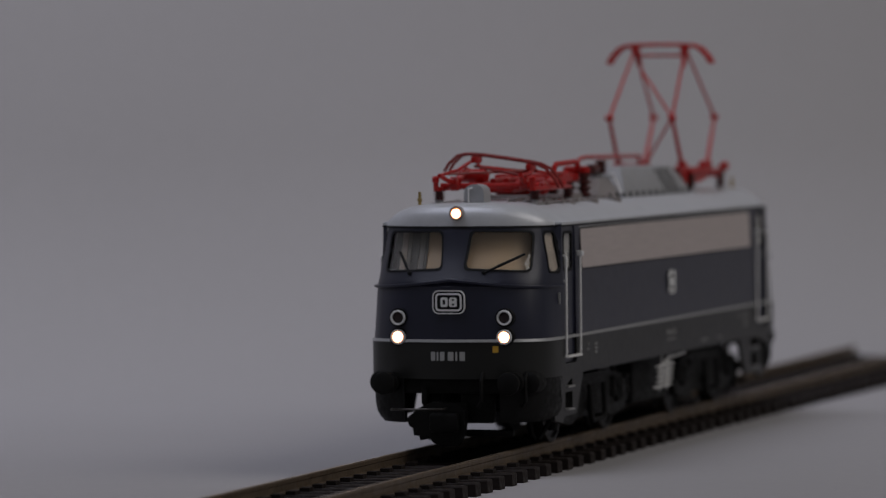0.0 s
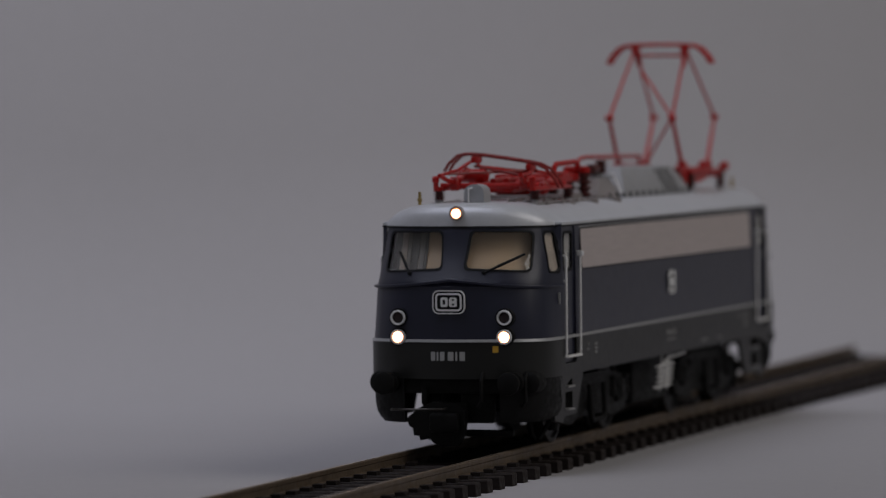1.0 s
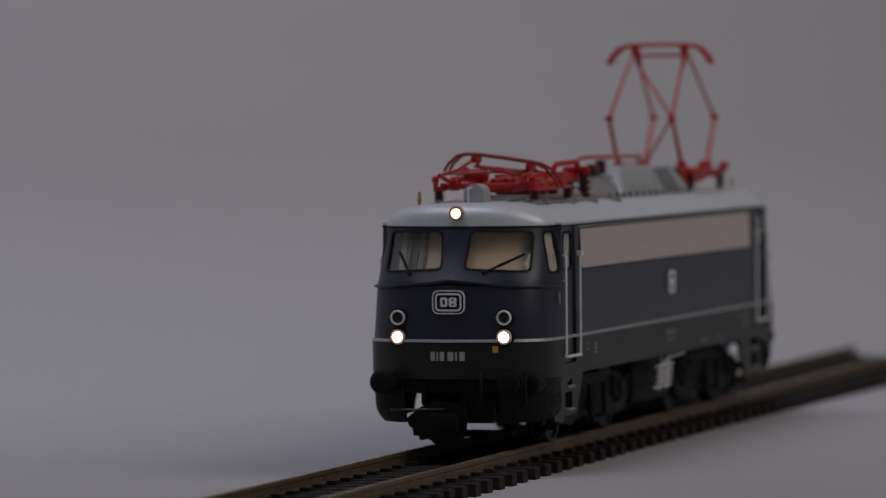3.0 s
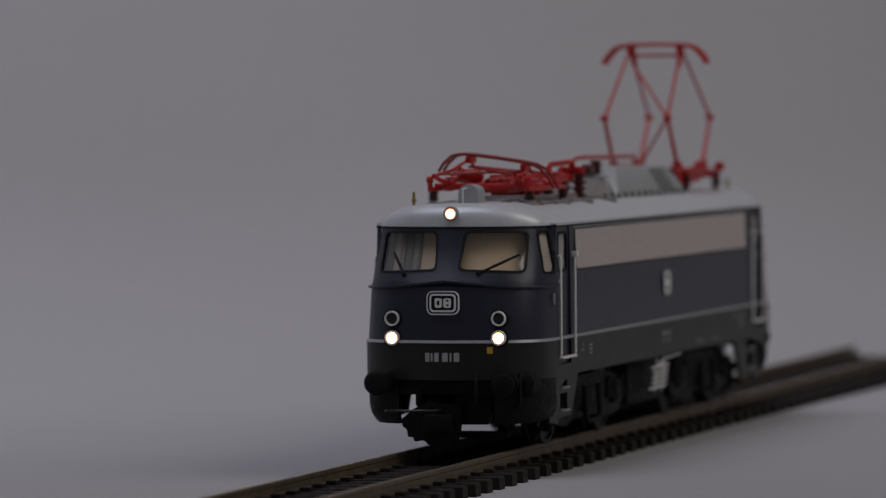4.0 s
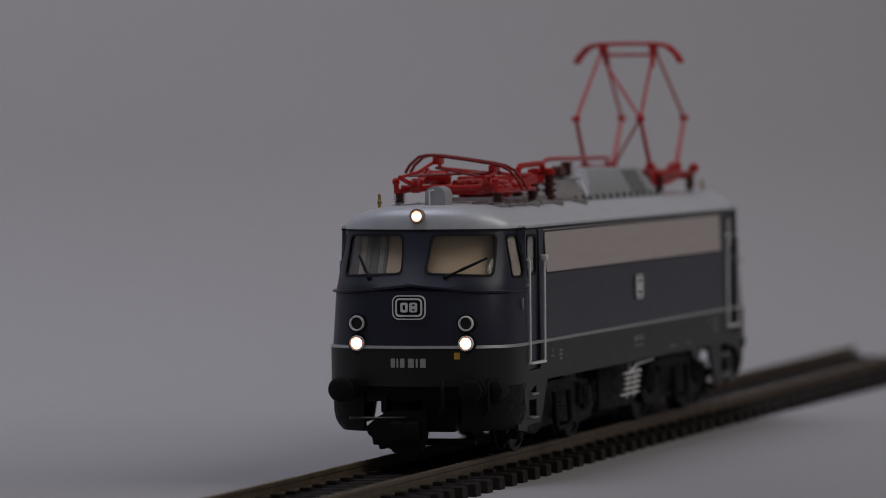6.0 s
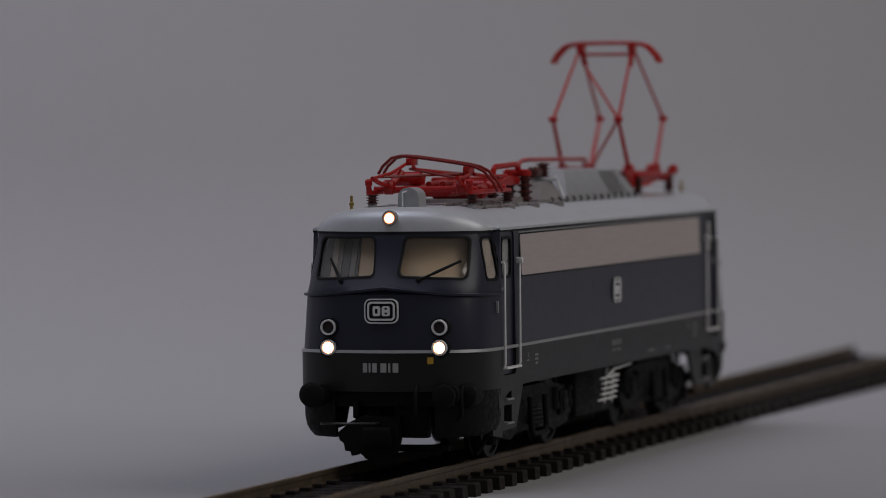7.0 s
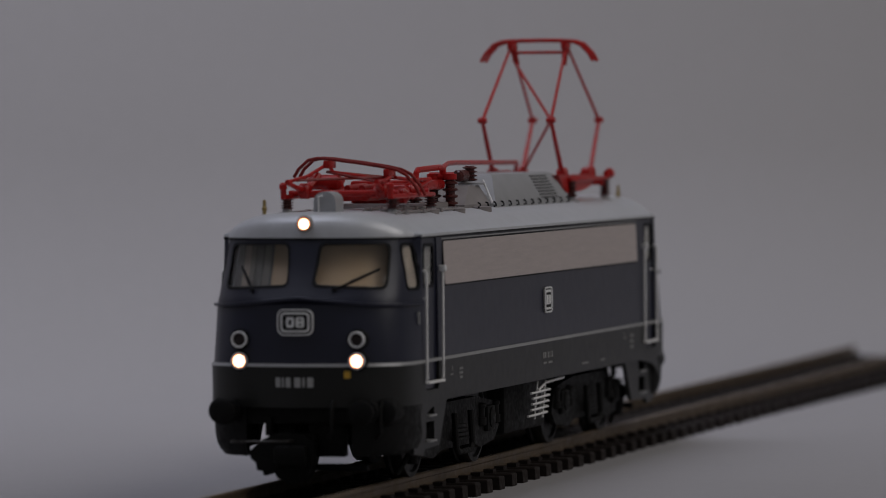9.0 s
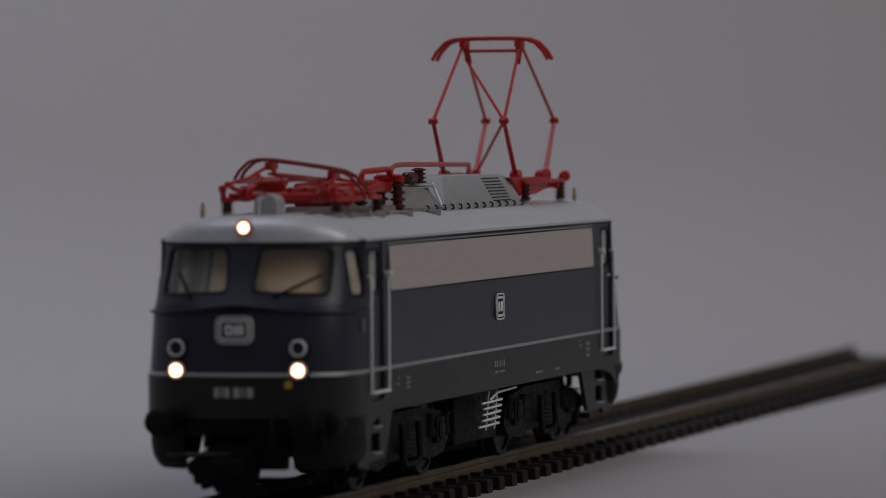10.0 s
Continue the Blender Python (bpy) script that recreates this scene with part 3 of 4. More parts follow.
def pantograph(loco, cx, turn, raised):
    """A diamond pantograph on four insulators; turn 1 or -1 mirrors it along the loco."""
    pan = new("pantograph")
    pan.parent = loco
    tagged(pan, "red raised diamond pantograph" if raised else "red folded diamond pantograph")
    X = lambda x: cx + turn * x
    up = 1.2 if raised else 0.0
    for sx in (-1, 1):
        for sy in (-1, 1):
            bm = bmesh.new()
            insulator(bm, X(sx * 11.5), sy * 8.5, 41.9, 43.6 + up, 1.05)
            foot = part("insulator", bm, BROWNRED, pan)
            bm = bmesh.new()
            turned(bm, (X(sx * 11.5), sy * 8.5, 40.4), (0, 0, 1), [(0, 1.5), (0.9, 1.4), (1.1, 0.8), (1.6, 0.7)], 14)
            part("insulator_foot", bm, ROOFGREY, foot)
    bm = bmesh.new()
    for sy in (-1, 1):
        box(bm, min(X(-13), X(13)), max(X(-13), X(13)), sy * 8.5 - 0.45, sy * 8.5 + 0.45, 43.5 + up, 44.2 + up, 0.15)
        if raised:
            turned(bm, (X(12.4), sy * 8.5, 44.3 + up), (turn, 0, 0.1), [(0, 0.5), (1.6, 0.45), (1.8, 0.9), (3.0, 1.0), (3.4, 0.5)], 12)
        else:
            turned(bm, (X(13.0), sy * 8.6, 43.6 + up), (0.2 * turn, 0, 1), [(0, 0.5), (1.4, 0.45), (1.6, 0.65), (2.3, 0.6), (2.5, 0.3)], 12)
    for sx in (-9.2, 9.2):
        rod(bm, (X(sx), -8.8, 44.3), (X(sx), 8.8, 44.3), 0.55, 10)
        for sy in (-6.3, 6.3):
            turned(bm, (X(sx), sy - 0.9, 44.7 + up), (0, 1, 0), [(0, 1.0), (0.3, 1.25), (1.5, 1.25), (1.8, 1.0)], 14)
    if raised:
        prism(bm, [(-40.5, 45.9), (-47.0, 42.7), (-58.0, 42.9), (-66.0, 43.8), (-68.0, 45.8)], 5.4, 8.2, lambda u, v, d: (u, d, v))
        box(bm, X(0) - 6.0, X(0) + 8.0, -8.2, -6.4, 45.0, 46.6, 0.5)
    for y in () if raised else (-3.4, 3.4):
        rod(bm, (X(-9), y, 44.0 + up), (X(9), y, 44.0 + up), 0.9, 10)
    if not raised:
        turned(bm, (X(3.5), -7.4, 46.0), (0, 1, 0), [(0, 0.7), (0.3, 1.2), (5.0, 1.2), (5.6, 0.6)], 14)
        turned(bm, (X(-2.5), -2.2, 43.9), (0, 1, 0), [(0, 0.8), (0.4, 1.4), (9.0, 1.4), (9.6, 0.8)], 14)
        turned(bm, (X(-6.5), 2.5, 44.4), (0, 1, 0), [(0, 0.8), (0.4, 1.3), (4.5, 1.3), (5.2, 0.6)], 14)
        rod(bm, (X(6.0), -6.5, 45.4), (X(4.0), -5.5, 47.2), 0.55, 8)
        box(bm, X(0) - 3.5, X(0) + 3.5, -3.2, 3.2, 43.0 + up, 44.6 + up, 0.4)
    for y in () if raised else (-1.2, 1.2):
        rod(bm, (X(-8), y, 45.2 + up), (X(3), y, 45.0 + up), 0.55, 10)
    part("base_frame", bm, RED, pan)
    if raised:
        knee, top, kx = 55.5, 68.3, 17.0
    else:
        knee, top, kx = 46.6, 47.6, 20.5
    for sx in (-1, 1):
        for sy in (-1, 1):
            base, kn, tp = (X(sx * 9.2), sy * 6.3, 44.8 + up), (X(sx * kx), sy * 6.2, knee), (X(sx * 0.9), sy * 5.1, top)
            if raised:
                bm = bmesh.new()
                rod(bm, base, kn, 0.46, 10, 0.36)
                part("lower_arm", bm, RED, pan)
                bm = bmesh.new()
                rod(bm, kn, tp, 0.31, 10, 0.26)
                turned(bm, Vector(kn) - Vector((0, 0.8, 0)), (0, 1, 0), [(0, 0.4), (0.3, 0.55), (1.3, 0.55), (1.6, 0.4)], 12)
                part("upper_arm", bm, RED, pan)
            else:
                bm = bmesh.new()
                wire(bm, [base, (X(sx * 13), sy * 6.8, 45.4), (X(sx * kx * 0.78), sy * 7.2, 46.2)], 0.4)
                part("lower_arm", bm, RED, pan)
                bm = bmesh.new()
                wire(bm, [(X(sx * kx * 0.78), sy * 7.2, 46.2), (X(sx * 8), sy * 6.2, 46.6 - sy * 0.4), (X(sx * 1.5), sy * 5.4, 47.6 - sy * 0.9)], 0.28)
                part("upper_arm", bm, RED, pan)
    bm = bmesh.new()
    if raised:
        rod(bm, (X(1), -5.0, top - 2), (X(turn * kx), 6.2, knee), 0.26, 8)
        rod(bm, (X(turn * kx), 6.2, knee), (X(-turn * 9.2), -6.0, 46.4), 0.3, 8)
    else:
        rod(bm, (X(12), -7.0, 46.4), (X(1), 5.0, 46.8), 0.22, 8)
        rod(bm, (X(-12), 7.0, 46.0), (X(-1), -5.0, 47.6), 0.22, 8)
        rod(bm, (X(12), 7.0, 46.0), (X(1), -5.0, 47.6), 0.22, 8)
    part("brace", bm, RED if raised else SHADERED, pan)
    # collector head: two contact strips with bent horns on sprung carriers
    zt = (69.6 if raised else 48.9)
    tilt = 0.0 if raised else 0.14
    for dx in (-1.6, 1.6):
        bm = bmesh.new()
        pts = [(X(dx), -10.6, zt - 3.6), (X(dx), -9.8, zt - 2.2), (X(dx), -8.2, zt - 0.6), (X(dx), -6.6, zt - 0.05), (X(dx), -4.5, zt + 0.1), (X(dx), 0, zt + 0.15), (X(dx), 4.5, zt + 0.1), (X(dx), 6.6, zt - 0.05), (X(dx), 8.2, zt - 0.6), (X(dx), 9.8, zt - 2.2), (X(dx), 10.6, zt - 3.6)]
        pts = [(x, y * 0.97, z - tilt * y) for x, y, z in pts]
        wire(bm, pts, 0.34 if raised else 0.27)
        part("collector_strip", bm, RED if raised else SHADERED, pan)
    bm = bmesh.new()
    for sy in (-1, 1):
        y = sy * 4.9
        box(bm, X(0) - 2.2, X(0) + 2.2, y - 0.45, y + 0.45, zt - 1.4 - tilt * y, zt - 0.2 - tilt * y, 0.15)
        if raised:
            rod(bm, (X(0), y, zt - 0.8), (X(1.2), y - sy * 0.6, zt - 4.2), 0.7, 8, 0.45)
    rod(bm, (X(0), -5, zt - 2.0 + 5 * tilt), (X(0), 5, zt - 2.0 - 5 * tilt), 0.28, 8)
    part("collector_carrier", bm, RED, pan)
    return pan


def roof_gear(loco):
    # horn box behind the roof lamp
    bm = bmesh.new()
    pts = [(-1.75, 0), (1.75, 0)] + [(1.75 * math.cos(radians(a)), 1.9 + 1.5 * math.sin(radians(a))) for a in range(0, 181, 20)]
    prism(bm, pts, 69.5, 74.0, lambda u, v, d: (d, u + 0.4, v + 41.4))
    horn = part("horn_box", bm, ROOFGREY, loco)
    bm = bmesh.new()
    wire(bm, [(74.1, -0.5, 41.7), (74.2, -0.5, 44.0), (74.2, 0.2, 44.2)], 0.14, 6)
    part("handle", bm, CHROME, horn)
    for x, y in ((76.9, -8.35), (-89.9, 8.35)):
        bm = bmesh.new()
        turned(bm, (x, y, 40.3), (0, 0, 1), [(0, 0.5), (0.4, 0.5), (0.5, 0.3), (1.6, 0.3), (1.7, 0.42), (2.1, 0.42), (2.2, 0.28), (3.2, 0.26), (3.3, 0.1)], 12)
        part("antenna", bm, BRASS, loco, "small brass antenna")
    # central hood with slanted ends and louvres
    bm = bmesh.new()
    lo = [(3.0, -9.5), (3.0, 9.5), (-50.0, 9.5), (-50.0, -9.5)]
    hi = [(-6.0, -6.6), (-6.0, 6.6), (-48.0, 6.6), (-48.0, -6.6)]
    loft([[(x, y, 39.8) for x, y in lo], [(x, y, 41.7) for x, y in lo], [(x, y, 46.5) for x, y in hi]], bm=bm)
    bmesh.ops.bevel(bm, geom=[e for e in bm.edges if all(v.co.z > 42 for v in e.verts)], offset=0.3, segments=2, affect="EDGES")
    hood = part("roof_hood", bm, ROOFGREY, loco, "grey roof hood with louvres")
    for s in (1, -1):
        for i in range(8):
            z = 42.2 + i * 0.52
            y = 9.5 - 2.9 * (z - 41.7) / 4.8
            bm = bmesh.new()
            box(bm, -42.5, -30.5, min(s * (y - 0.3), s * (y + 0.12)), max(s * (y - 0.3), s * (y + 0.12)), z, z + 0.15)
            part("louvre", bm, RUBBER, hood)
        # clips along the hood, black because their shadows are put into the colour
        for i in range(13):
            x = 15.2 - i * 5.2
            bm = bmesh.new()
            wire(bm, [(x - 0.7, s * 9.4, 42.1), (x - 0.85, s * 9.75, 41.95), (x - 0.75, s * 9.9, 41.4), (x + 0.6, s * 9.9, 41.35)], 0.15, 5)
            part("hood_clip", bm, RUBBER, loco)
    # plates and equipment between the pantographs
    bm = bmesh.new()
    lo = [(20.0, -8.6), (20.0, 8.6), (3.2, 8.6), (3.2, -8.6)]
    hi = [(9.0, -6.4), (9.0, 6.4), (2.0, 6.4), (2.0, -6.4)]
    loft([[(x, y, 39.8) for x, y in lo], [(x, y, 41.8) for x, y in lo], [(x, y, 44.8) for x, y in hi]], bm=bm)
    ramp = part("hood_ramp", bm, RAMPGREY, loco, "dull grey sloping front of the roof hood")
    for sy in (1, -1):
        bm = bmesh.new()
        rod(bm, (3.1, sy * 9.0, 41.9), (1.2, sy * 6.9, 45.6), 0.2, 6)
        part("ramp_edge", bm, CHROME, ramp, "bright metal edge")
    for x0, x1, w, z1 in ((24, 38, 7, 42.4),):
        bm = bmesh.new()
        box(bm, x0, x1, -w, w, 40.4, z1, 0.3)
        part("roof_plate", bm, RAMPGREY, loco)
    for y, x0, x1 in ((9.6, 24, 66), (-9.8, 20, 64), (4.6, 40, 67), (6.8, 34, 62)):
        bm = bmesh.new()
        z = barrel(y) + 0.25
        wire(bm, [(x0, y, z - 0.4), (x0 + 0.5, y, z), (x1 - 0.5, y, z), (x1, y, z - 0.4)], 0.22, 6)
        for k in range(4):
            xx = x0 + (x1 - x0) * (k + 0.5) / 4
            box(bm, xx - 0.5, xx + 0.5, y - 0.5, y + 0.5, z - 0.7, z + 0.3, 0.1)
        part("roof_conduit", bm, RAMPGREY, loco)
    for x, y, r in ((45, 9.4, 1.5), (30, 10.0, 1.3), (62, 7.0, 1.0), (14, 10.0, 1.6)):
        bm = bmesh.new()
        turned(bm, (x, y, barrel(y) - 0.5), (0, 0, 1), [(0, r), (0.8, r), (0.95, r * 0.85), (1.0, r * 0.4)], 18)
        part("roof_cap", bm, RAMPGREY, loco)
    for x, y, h in ((23.0, 4.2, 46.2), (23.0, 7.0, 46.0), (34.0, 4.0, 45.0), (2.4, 5.0, 48.0)):
        bm = bmesh.new()
        insulator(bm, x, y, 45.4 if x < 10 else 41.6, h, 1.25)
        part("insulator", bm, BROWNRED, loco, "brown-red ribbed insulator")
    bm = bmesh.new()
    turned(bm, (2.4, 5.0, 44.9), (0, 0, 1), [(0, 2.4), (0.3, 2.5), (0.5, 2.3), (0.6, 1.4)], 20)
    part("insulator_collar", bm, ROOFGREY, loco)
    bm = bmesh.new()
    turned(bm, (7.5, 4.2, 46.4), (-1, 0.1, 0), [(0, 0.6), (0.3, 1.0), (3.2, 1.0), (3.6, 0.6)], 16)
    part("main_switch", bm, BROWNRED, loco)
    bm = bmesh.new()
    wire(bm, [(23, 6.0, 46.3), (22.6, 5.8, 47.4), (19, 4.8, 48.0), (9, 3.0, 48.5), (-4, 1.0, 48.5), (-68, -4.6, 48.0), (-71.5, -5.4, 47.5), (-73, -6.0, 46.6)], 0.42)
    wire(bm, [(41, 6.0, 45.6), (40.5, 6.0, 47.2), (39.5, 6.0, 47.7), (25, 5.8, 48.0), (23.5, 5.8, 47.7), (23.0, 5.8, 46.4)], 0.5)
    for y in (4.2, 7.0):
        rod(bm, (23.0, y, 46.0), (23.0, y, 46.9), 1.1, 12)
    rod(bm, (23.0, 3.6, 46.5), (23.0, 7.6, 46.5), 0.7, 10)
    part("roof_conductor", bm, RED, loco, "red roof conductor bar")
    bm = bmesh.new()
    box(bm, 24, 37, -6.0, 6.5, 44.4, 46.0, 0.5)
    part("switch_frame", bm, RED, loco)


def running_gear(loco):
    bm = bmesh.new()
    box(bm, -14, 14, -12.0, 12.0, 3.6, 12.6, 0.8)
    part("tank", bm, BLACK, loco)
    bm = bmesh.new()
    box(bm, -20, 20, -9.0, 9.0, 3.0, 12.6, 0.8)
    part("transformer", bm, BLACK, loco)
    # side ladder-like cooling rungs
    for s in (1, -1):
        lad = new("cooling_pipes")
        lad.parent = loco
        tagged(lad, "silver bent pipe rack below the side")
        for i in range(5):
            bm = bmesh.new()
            z = 6.5 + 0.93 * i
            x = -3.8 - 0.55 * i
            wire(bm, [(x - 0.4, s * 13.4, z + 0.15), (x, s * 14.8, z), (x + 9.5, s * 15.0, z - 0.05), (x + (13.4 if i in (0, 4) else 11.6), s * 14.8, z - 0.1)], 0.2, 6)
            part("pipe", bm, CHROME, lad)
        bm = bmesh.new()
        wire(bm, [(2.6, s * 14.9, 10.4), (-2.0, s * 15.0, 11.5), (-15, s * 15.0, 11.8)], 0.22, 6)
        part("pipe", bm, CHROME, lad)
        for x in (-1.4, 4.2):
            bm = bmesh.new()
            rod(bm, (x, s * 14.6, 5.7), (x - 2.2, s * 14.6, 11.9), 0.15, 6)
            part("pipe_holder", bm, CHROME, lad)
    for e in (1, -1):
        bogie = new("bogie")
        bogie.parent = loco
        tagged(bogie, "black bogie frame with springs and brake gear")
        cx = e * 45.4
        for s in (1, -1):
            bm = bmesh.new()
            pts = [(-27, 5.5), (-25, 9.6), (-12, 11.0), (12, 11.0), (19, 9.4), (22.5, 5.5), (22, 3.4), (15, 2.6), (10, 3.6), (-10, 3.6), (-15, 2.6), (-24, 3.4)]
            prism(bm, pts, 10.9, 12.0, lambda u, v, d: (cx + e * u, s * d, v))
            part("side_frame", bm, BLACK, bogie)
            for ax in (-19.5, 19.5):
                bm = bmesh.new()
                box(bm, cx + ax - 2.4, cx + ax + 2.4, min(s * 11.8, s * 12.8), max(s * 11.8, s * 12.8), 5.0, 9.2, 0.4)
                turned(bm, (cx + ax, s * 12.6, 7.2), (0, s, 0), [(0, 1.7), (0.4, 1.7), (0.6, 1.1)], 16)
                part("axle_box", bm, BLACK, bogie)
                for dx in (-4.6, 4.6) if ax * e < 0 else (-4.6 * e,):
                    bm = bmesh.new()
                    turned(bm, (cx + ax + dx, s * 12.0, 6.0), (0, 0, 1), [(0, 0.5), (0.2, 1.0), (1.4, 1.0), (1.5, 0.8), (3.0, 0.8), (3.1, 1.0), (3.6, 1.0), (3.8, 0.5)], 14)
                    part("spring_pot", bm, BLACK, bogie)
                # brake hanger with its shoe
                bm = bmesh.new()
                hx = cx + ax - 8.6 * (1 if ax > 0 else -1)
                box(bm, hx - 0.4, hx + 0.4, min(s * 10, s * 11.4), max(s * 10, s * 11.4), 2.6, 9.4, 0.2)
                box(bm, hx - 0.9, hx + 0.9, min(s * 9.4, s * 11.2), max(s * 9.4, s * 11.2), 3.4, 6.0, 0.3)
                part("brake_shoe", bm, BLACK, bogie)
            # U-shaped hanger and leaf spring between the axles
            bm = bmesh.new()
            wire(bm, [(cx - 5, s * 12.9, 9.2), (cx - 5, s * 13.2, 3.8), (cx - 4, s * 13.2, 2.9), (cx + 4, s * 13.2, 2.9), (cx + 5, s * 13.2, 3.8), (cx + 5, s * 12.9, 9.2)], 0.5, 8)
            for k in range(4):
                box(bm, cx - 4.2 + 0.5 * k, cx + 4.2 - 0.5 * k, min(s * 12.2, s * 13.0), max(s * 12.2, s * 13.0), 4.6 + k * 0.7, 5.1 + k * 0.7, 0.1)
            part("leaf_spring", bm, BLACK, bogie)
            bm = bmesh.new()
            rod(bm, (cx + e * 25.5, s * 11.5, 4.8), (cx + e * 28.0, s * 9.6, 0.9), 0.5, 8, 0.4)
            rod(bm, (cx + e * 25.5, s * 11.5, 5.4), (cx + e * 25.5, s * 11.5, 2.4), 1.1, 10, 0.9)
            part("sand_pipe", bm, BLACK, bogie)
            # cab steps let into a tapered plate under the door
            steps = new("cab_steps")
            steps.parent = loco
            bm = bmesh.new()
            prism(bm, [(82.6, 12.32), (62.5, 12.32), (64.8, 9.0), (67.4, 5.2), (76.0, 5.0), (77.0, 4.0), (82.6, 4.6)], 14.2, 14.9, lambda u, v, d: (e * u, s * d, v))
            cuts = []
            for z0, z1 in ((6.2, 9.1), (10.1, 12.0)):
                cuts.append((box(bmesh.new(), min(e * 70.4, e * 75.4), max(e * 70.4, e * 75.4), min(s * 13, s * 17), max(s * 13, s * 17), z0, z1), "DIFFERENCE"))
            part("step_plate", boolean(bm, cuts), DARK, steps)
            bm = bmesh.new()
            box(bm, min(e * 70.0, e * 75.8), max(e * 70.0, e * 75.8), min(s * 13.6, s * 13.9), max(s * 13.6, s * 13.9), 5.6, 12.4)
            part("step_back", bm, BLACK, steps)
            for z in (6.15, 10.05):
                bm = bmesh.new()
                box(bm, min(e * 70.8, e * 75.0), max(e * 70.8, e * 75.0), min(s * 13.8, s * 15.5), max(s * 13.8, s * 15.5), z - 0.14, z + 0.14, 0.05)
                part("tread", bm, LINE, steps, "silver edged step")
        bm = bmesh.new()
        box(bm, cx - 22, cx + 22, -6.5, 6.5, 5.0, 12.5, 0.8)
        part("gearbox", bm, BLACK, bogie)


WHEELSETS = []


def wheelset(loco, x):
    ws = new("wheelset")
    ws.parent = loco
    bm = bmesh.new()
    rod(bm, (0, -11, 0), (0, 11, 0), 1.2, 12)
    part("axle", bm, WHEELMETAL, ws)
    for s in (1, -1):
        bm = bmesh.new()
        turned(bm, (0, s * 7.0, 0), (0, s, 0), [(0, 7.6), (0.7, 7.6), (0.9, 7.2), (2.8, 7.1), (2.9, 6.4), (2.4, 6.2), (2.2, 2.6), (3.0, 2.2), (3.1, 0.2)], 40)
        part("wheel", bm, WHEELMETAL, ws)
    ws.location = (x * MM, 0, 7.1 * MM)
    WHEELSETS.append((ws, x))


LOCO = locomotive()
for wx in (64.9, 25.9, -25.9, -64.9):
    wheelset(LOCO, wx)

# ---- track: slightly bent, as laid ----
BEND, SAG = 14.595e-5, 3.434e-5
X0, X1, PITCH_MM = -272.0, 300.0, 8.0


def way(x, y=0.0, z=0.0):
    rise = 1.3e-5 * (x + 90) ** 2 if x < -90 else 0.0
    return (x, y + BEND * x * x / 2, z + rise + SAG * min(x * x, 90000) / 2)


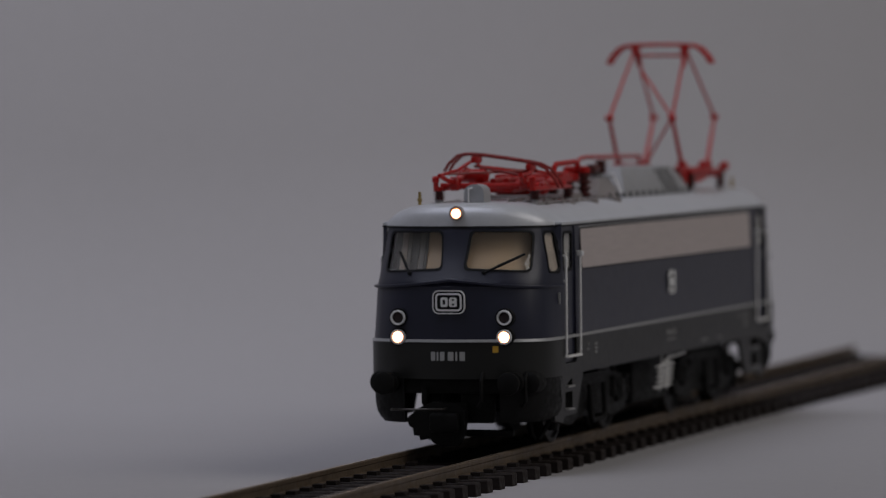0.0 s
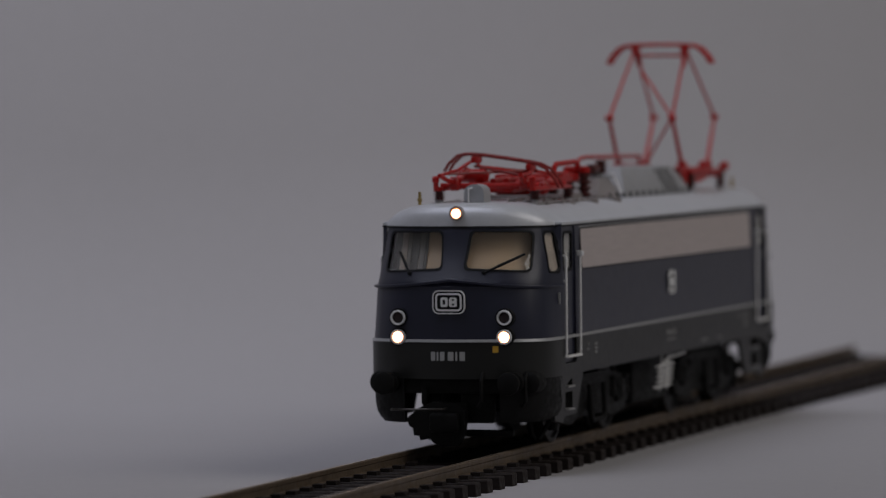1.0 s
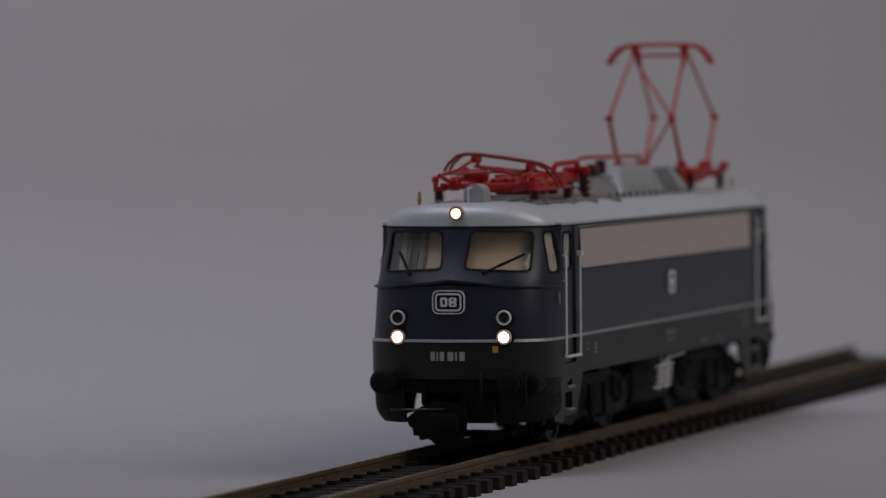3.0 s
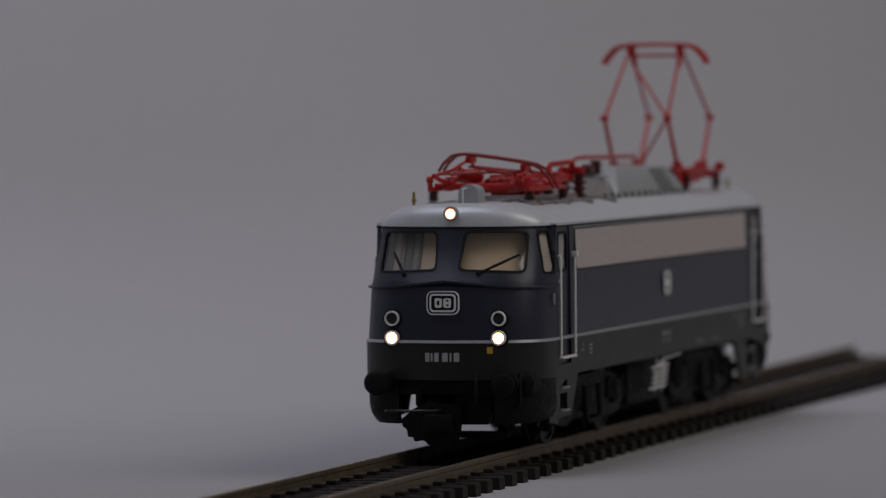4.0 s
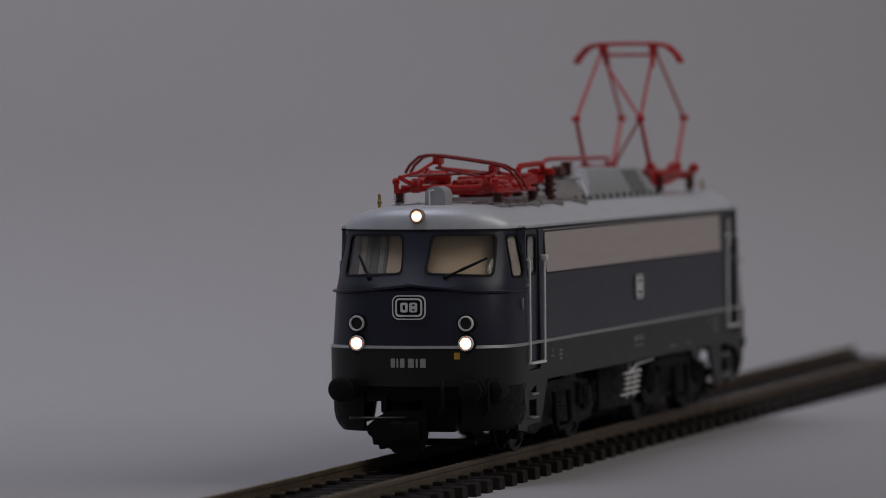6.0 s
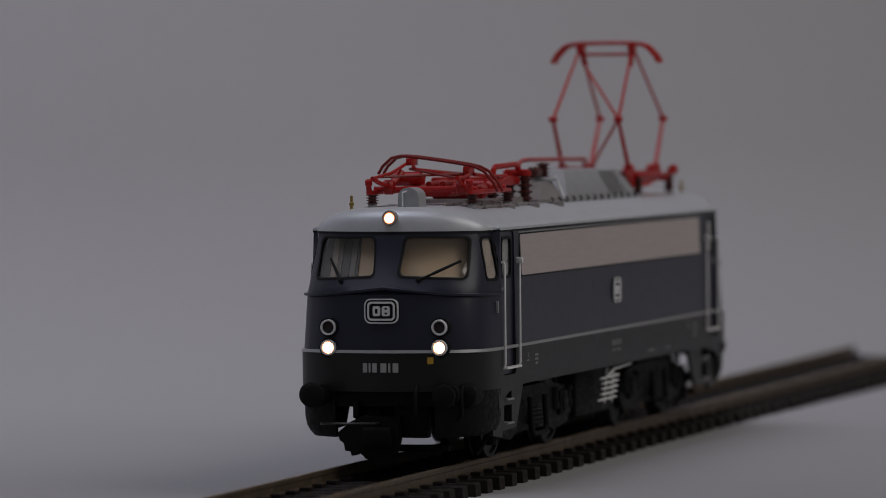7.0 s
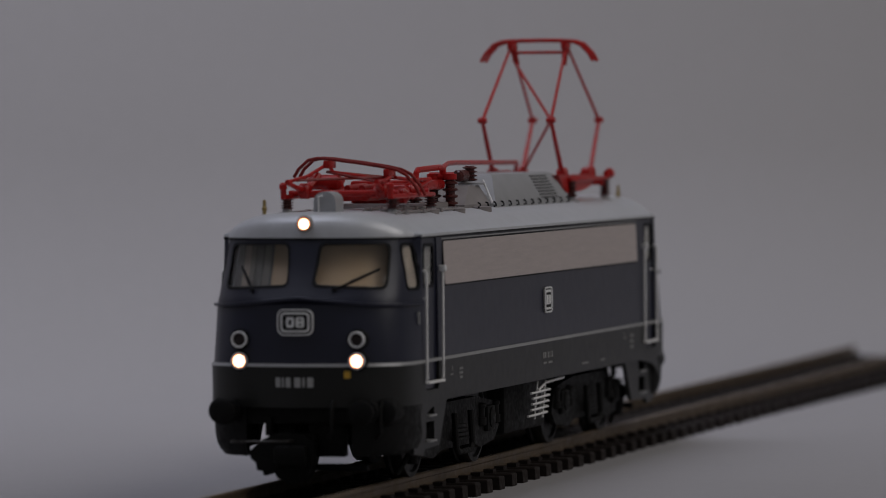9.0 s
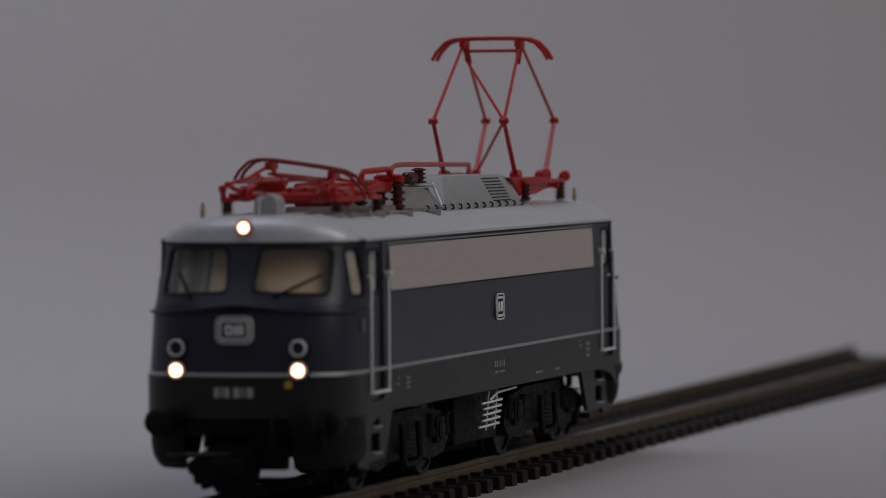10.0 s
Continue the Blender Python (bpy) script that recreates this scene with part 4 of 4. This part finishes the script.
def track():
    tr = new("track")
    tagged(tr, "straight model railway track with brown rails and dark plastic sleepers", "model track")
    for s in (1, -1):
        # rail profile: foot, web, head
        prof = [(-1.1, -2.3), (1.1, -2.3), (1.1, -2.05), (0.3, -1.8), (0.3, -0.85), (0.5, -0.7), (0.52, -0.15), (0.38, 0.0), (-0.38, 0.0), (-0.52, -0.15), (-0.5, -0.7), (-0.3, -0.85), (-0.3, -1.8), (-1.1, -2.05)]
        n = 58
        rings = []
        for i in range(n):
            x = X0 + (X1 - X0) * i / (n - 1)
            rings.append([way(x, s * 8.75 + u, v) for u, v in prof])
        rail = part("rail", loft(rings), RAILSIDE, tr, "brown weathered rail", 30)
        head = [(-0.36, -0.02), (0.36, -0.02), (0.30, 0.02), (-0.30, 0.02)]
        rings = []
        for i in range(n):
            x = X0 + (X1 - X0) * i / (n - 1)
            rings.append([way(x, s * 8.75 + u, v) for u, v in head])
        part("rail_head", loft(rings), RAILTOP, rail, "polished running surface")
    # sleepers share one mesh
    bm = bmesh.new()
    loft([[(x, y, -4.9) for x, y in ((-1.75, -14.9), (1.75, -14.9), (1.75, 14.9), (-1.75, 14.9))],
          [(x, y, -2.5) for x, y in ((-1.7, -14.8), (1.7, -14.8), (1.7, 14.8), (-1.7, 14.8))],
          [(x, y, -2.28) for x, y in ((-1.5, -14.6), (1.5, -14.6), (1.5, 14.6), (-1.5, 14.6))]], bm=bm)
    for s in (1, -1):
        for d in (-1.9, 1.9):
            box(bm, -1.2, 1.2, s * 8.75 + d - 0.8, s * 8.75 + d + 0.8, -2.4, -1.65, 0.0)
    me = None
    x = X0 + 3
    while x < X1:
        if me is None:
            ob = part("sleeper", bm, TIE, tr)
            me = ob.data
        else:
            ob = new("sleeper", me)
            ob.parent = tr
        px, py, pz = way(x, random.uniform(-0.15, 0.15))
        ob.location = (px * MM, py * MM, pz * MM)
        ob.rotation_euler = (0, 0, BEND * x + random.uniform(-0.01, 0.01))
        x += PITCH_MM
    # plastic webs that join the sleepers under the rails
    bm = bmesh.new()
    for s in (1, -1):
        rings = []
        for i in range(30):
            x = X0 + (X1 - X0) * i / 29
            rings.append([way(x, s * 8.75 + u, v) for u, v in ((-0.8, -3.9), (0.8, -3.9), (0.8, -2.6), (-0.8, -2.6))])
        loft(rings, bm=bm)
    part("sleeper_web", bm, TIE, tr)


track()

# ---- travel of the locomotive, in millimetres ----
TRAVEL = [(0, 0), (2.6, 0), (3.0, 0.16), (3.5, 1.38), (4.0, 3.81), (4.5, 7.30), (5.0, 12.44), (5.5, 18.47), (6.0, 25.7), (6.5, 33.9), (7.0, 42.92), (7.5, 53.12), (8.0, 65.58), (8.5, 78.30), (9.0, 93.54), (9.5, 109.18), (10.0, 126.76)]


def travelled(t):
    """Smooth distance along the track at t seconds."""
    n = len(TRAVEL)
    slope = []
    for i in range(n):
        a, b = TRAVEL[max(0, i - 1)], TRAVEL[min(n - 1, i + 1)]
        slope.append((b[1] - a[1]) / (b[0] - a[0]))
    slope[0] = slope[1] = 0.0
    for i in range(n - 1):
        (t0, s0), (t1, s1) = TRAVEL[i], TRAVEL[i + 1]
        if t <= t1:
            break
    h = t1 - t0
    k = (t - t0) / h
    return (2 * k ** 3 - 3 * k * k + 1) * s0 + (k ** 3 - 2 * k * k + k) * h * slope[i] + (3 * k * k - 2 * k ** 3) * s1 + (k ** 3 - k * k) * h * slope[i + 1]


def motions():
    times = [0.0] + [2.5 + 0.1 * i for i in range(76)]
    rows = []
    for t in times:
        s = travelled(t)
        rows.append((t, pose(s * MM, BEND * s * s / 2 * MM, SAG * s * s / 2 * MM, 0, -math.degrees(SAG * s), math.degrees(BEND * s)) @ pose(-NOSE_SHIFT * MM, 0, 0)))
    walk(LOCO, rows)
    for w, x in WHEELSETS:
        walk(w, [(t, pose(x * MM, 0, 7.1 * MM, 0, math.degrees(travelled(t) / 7.1), 0)) for t in times])


motions()
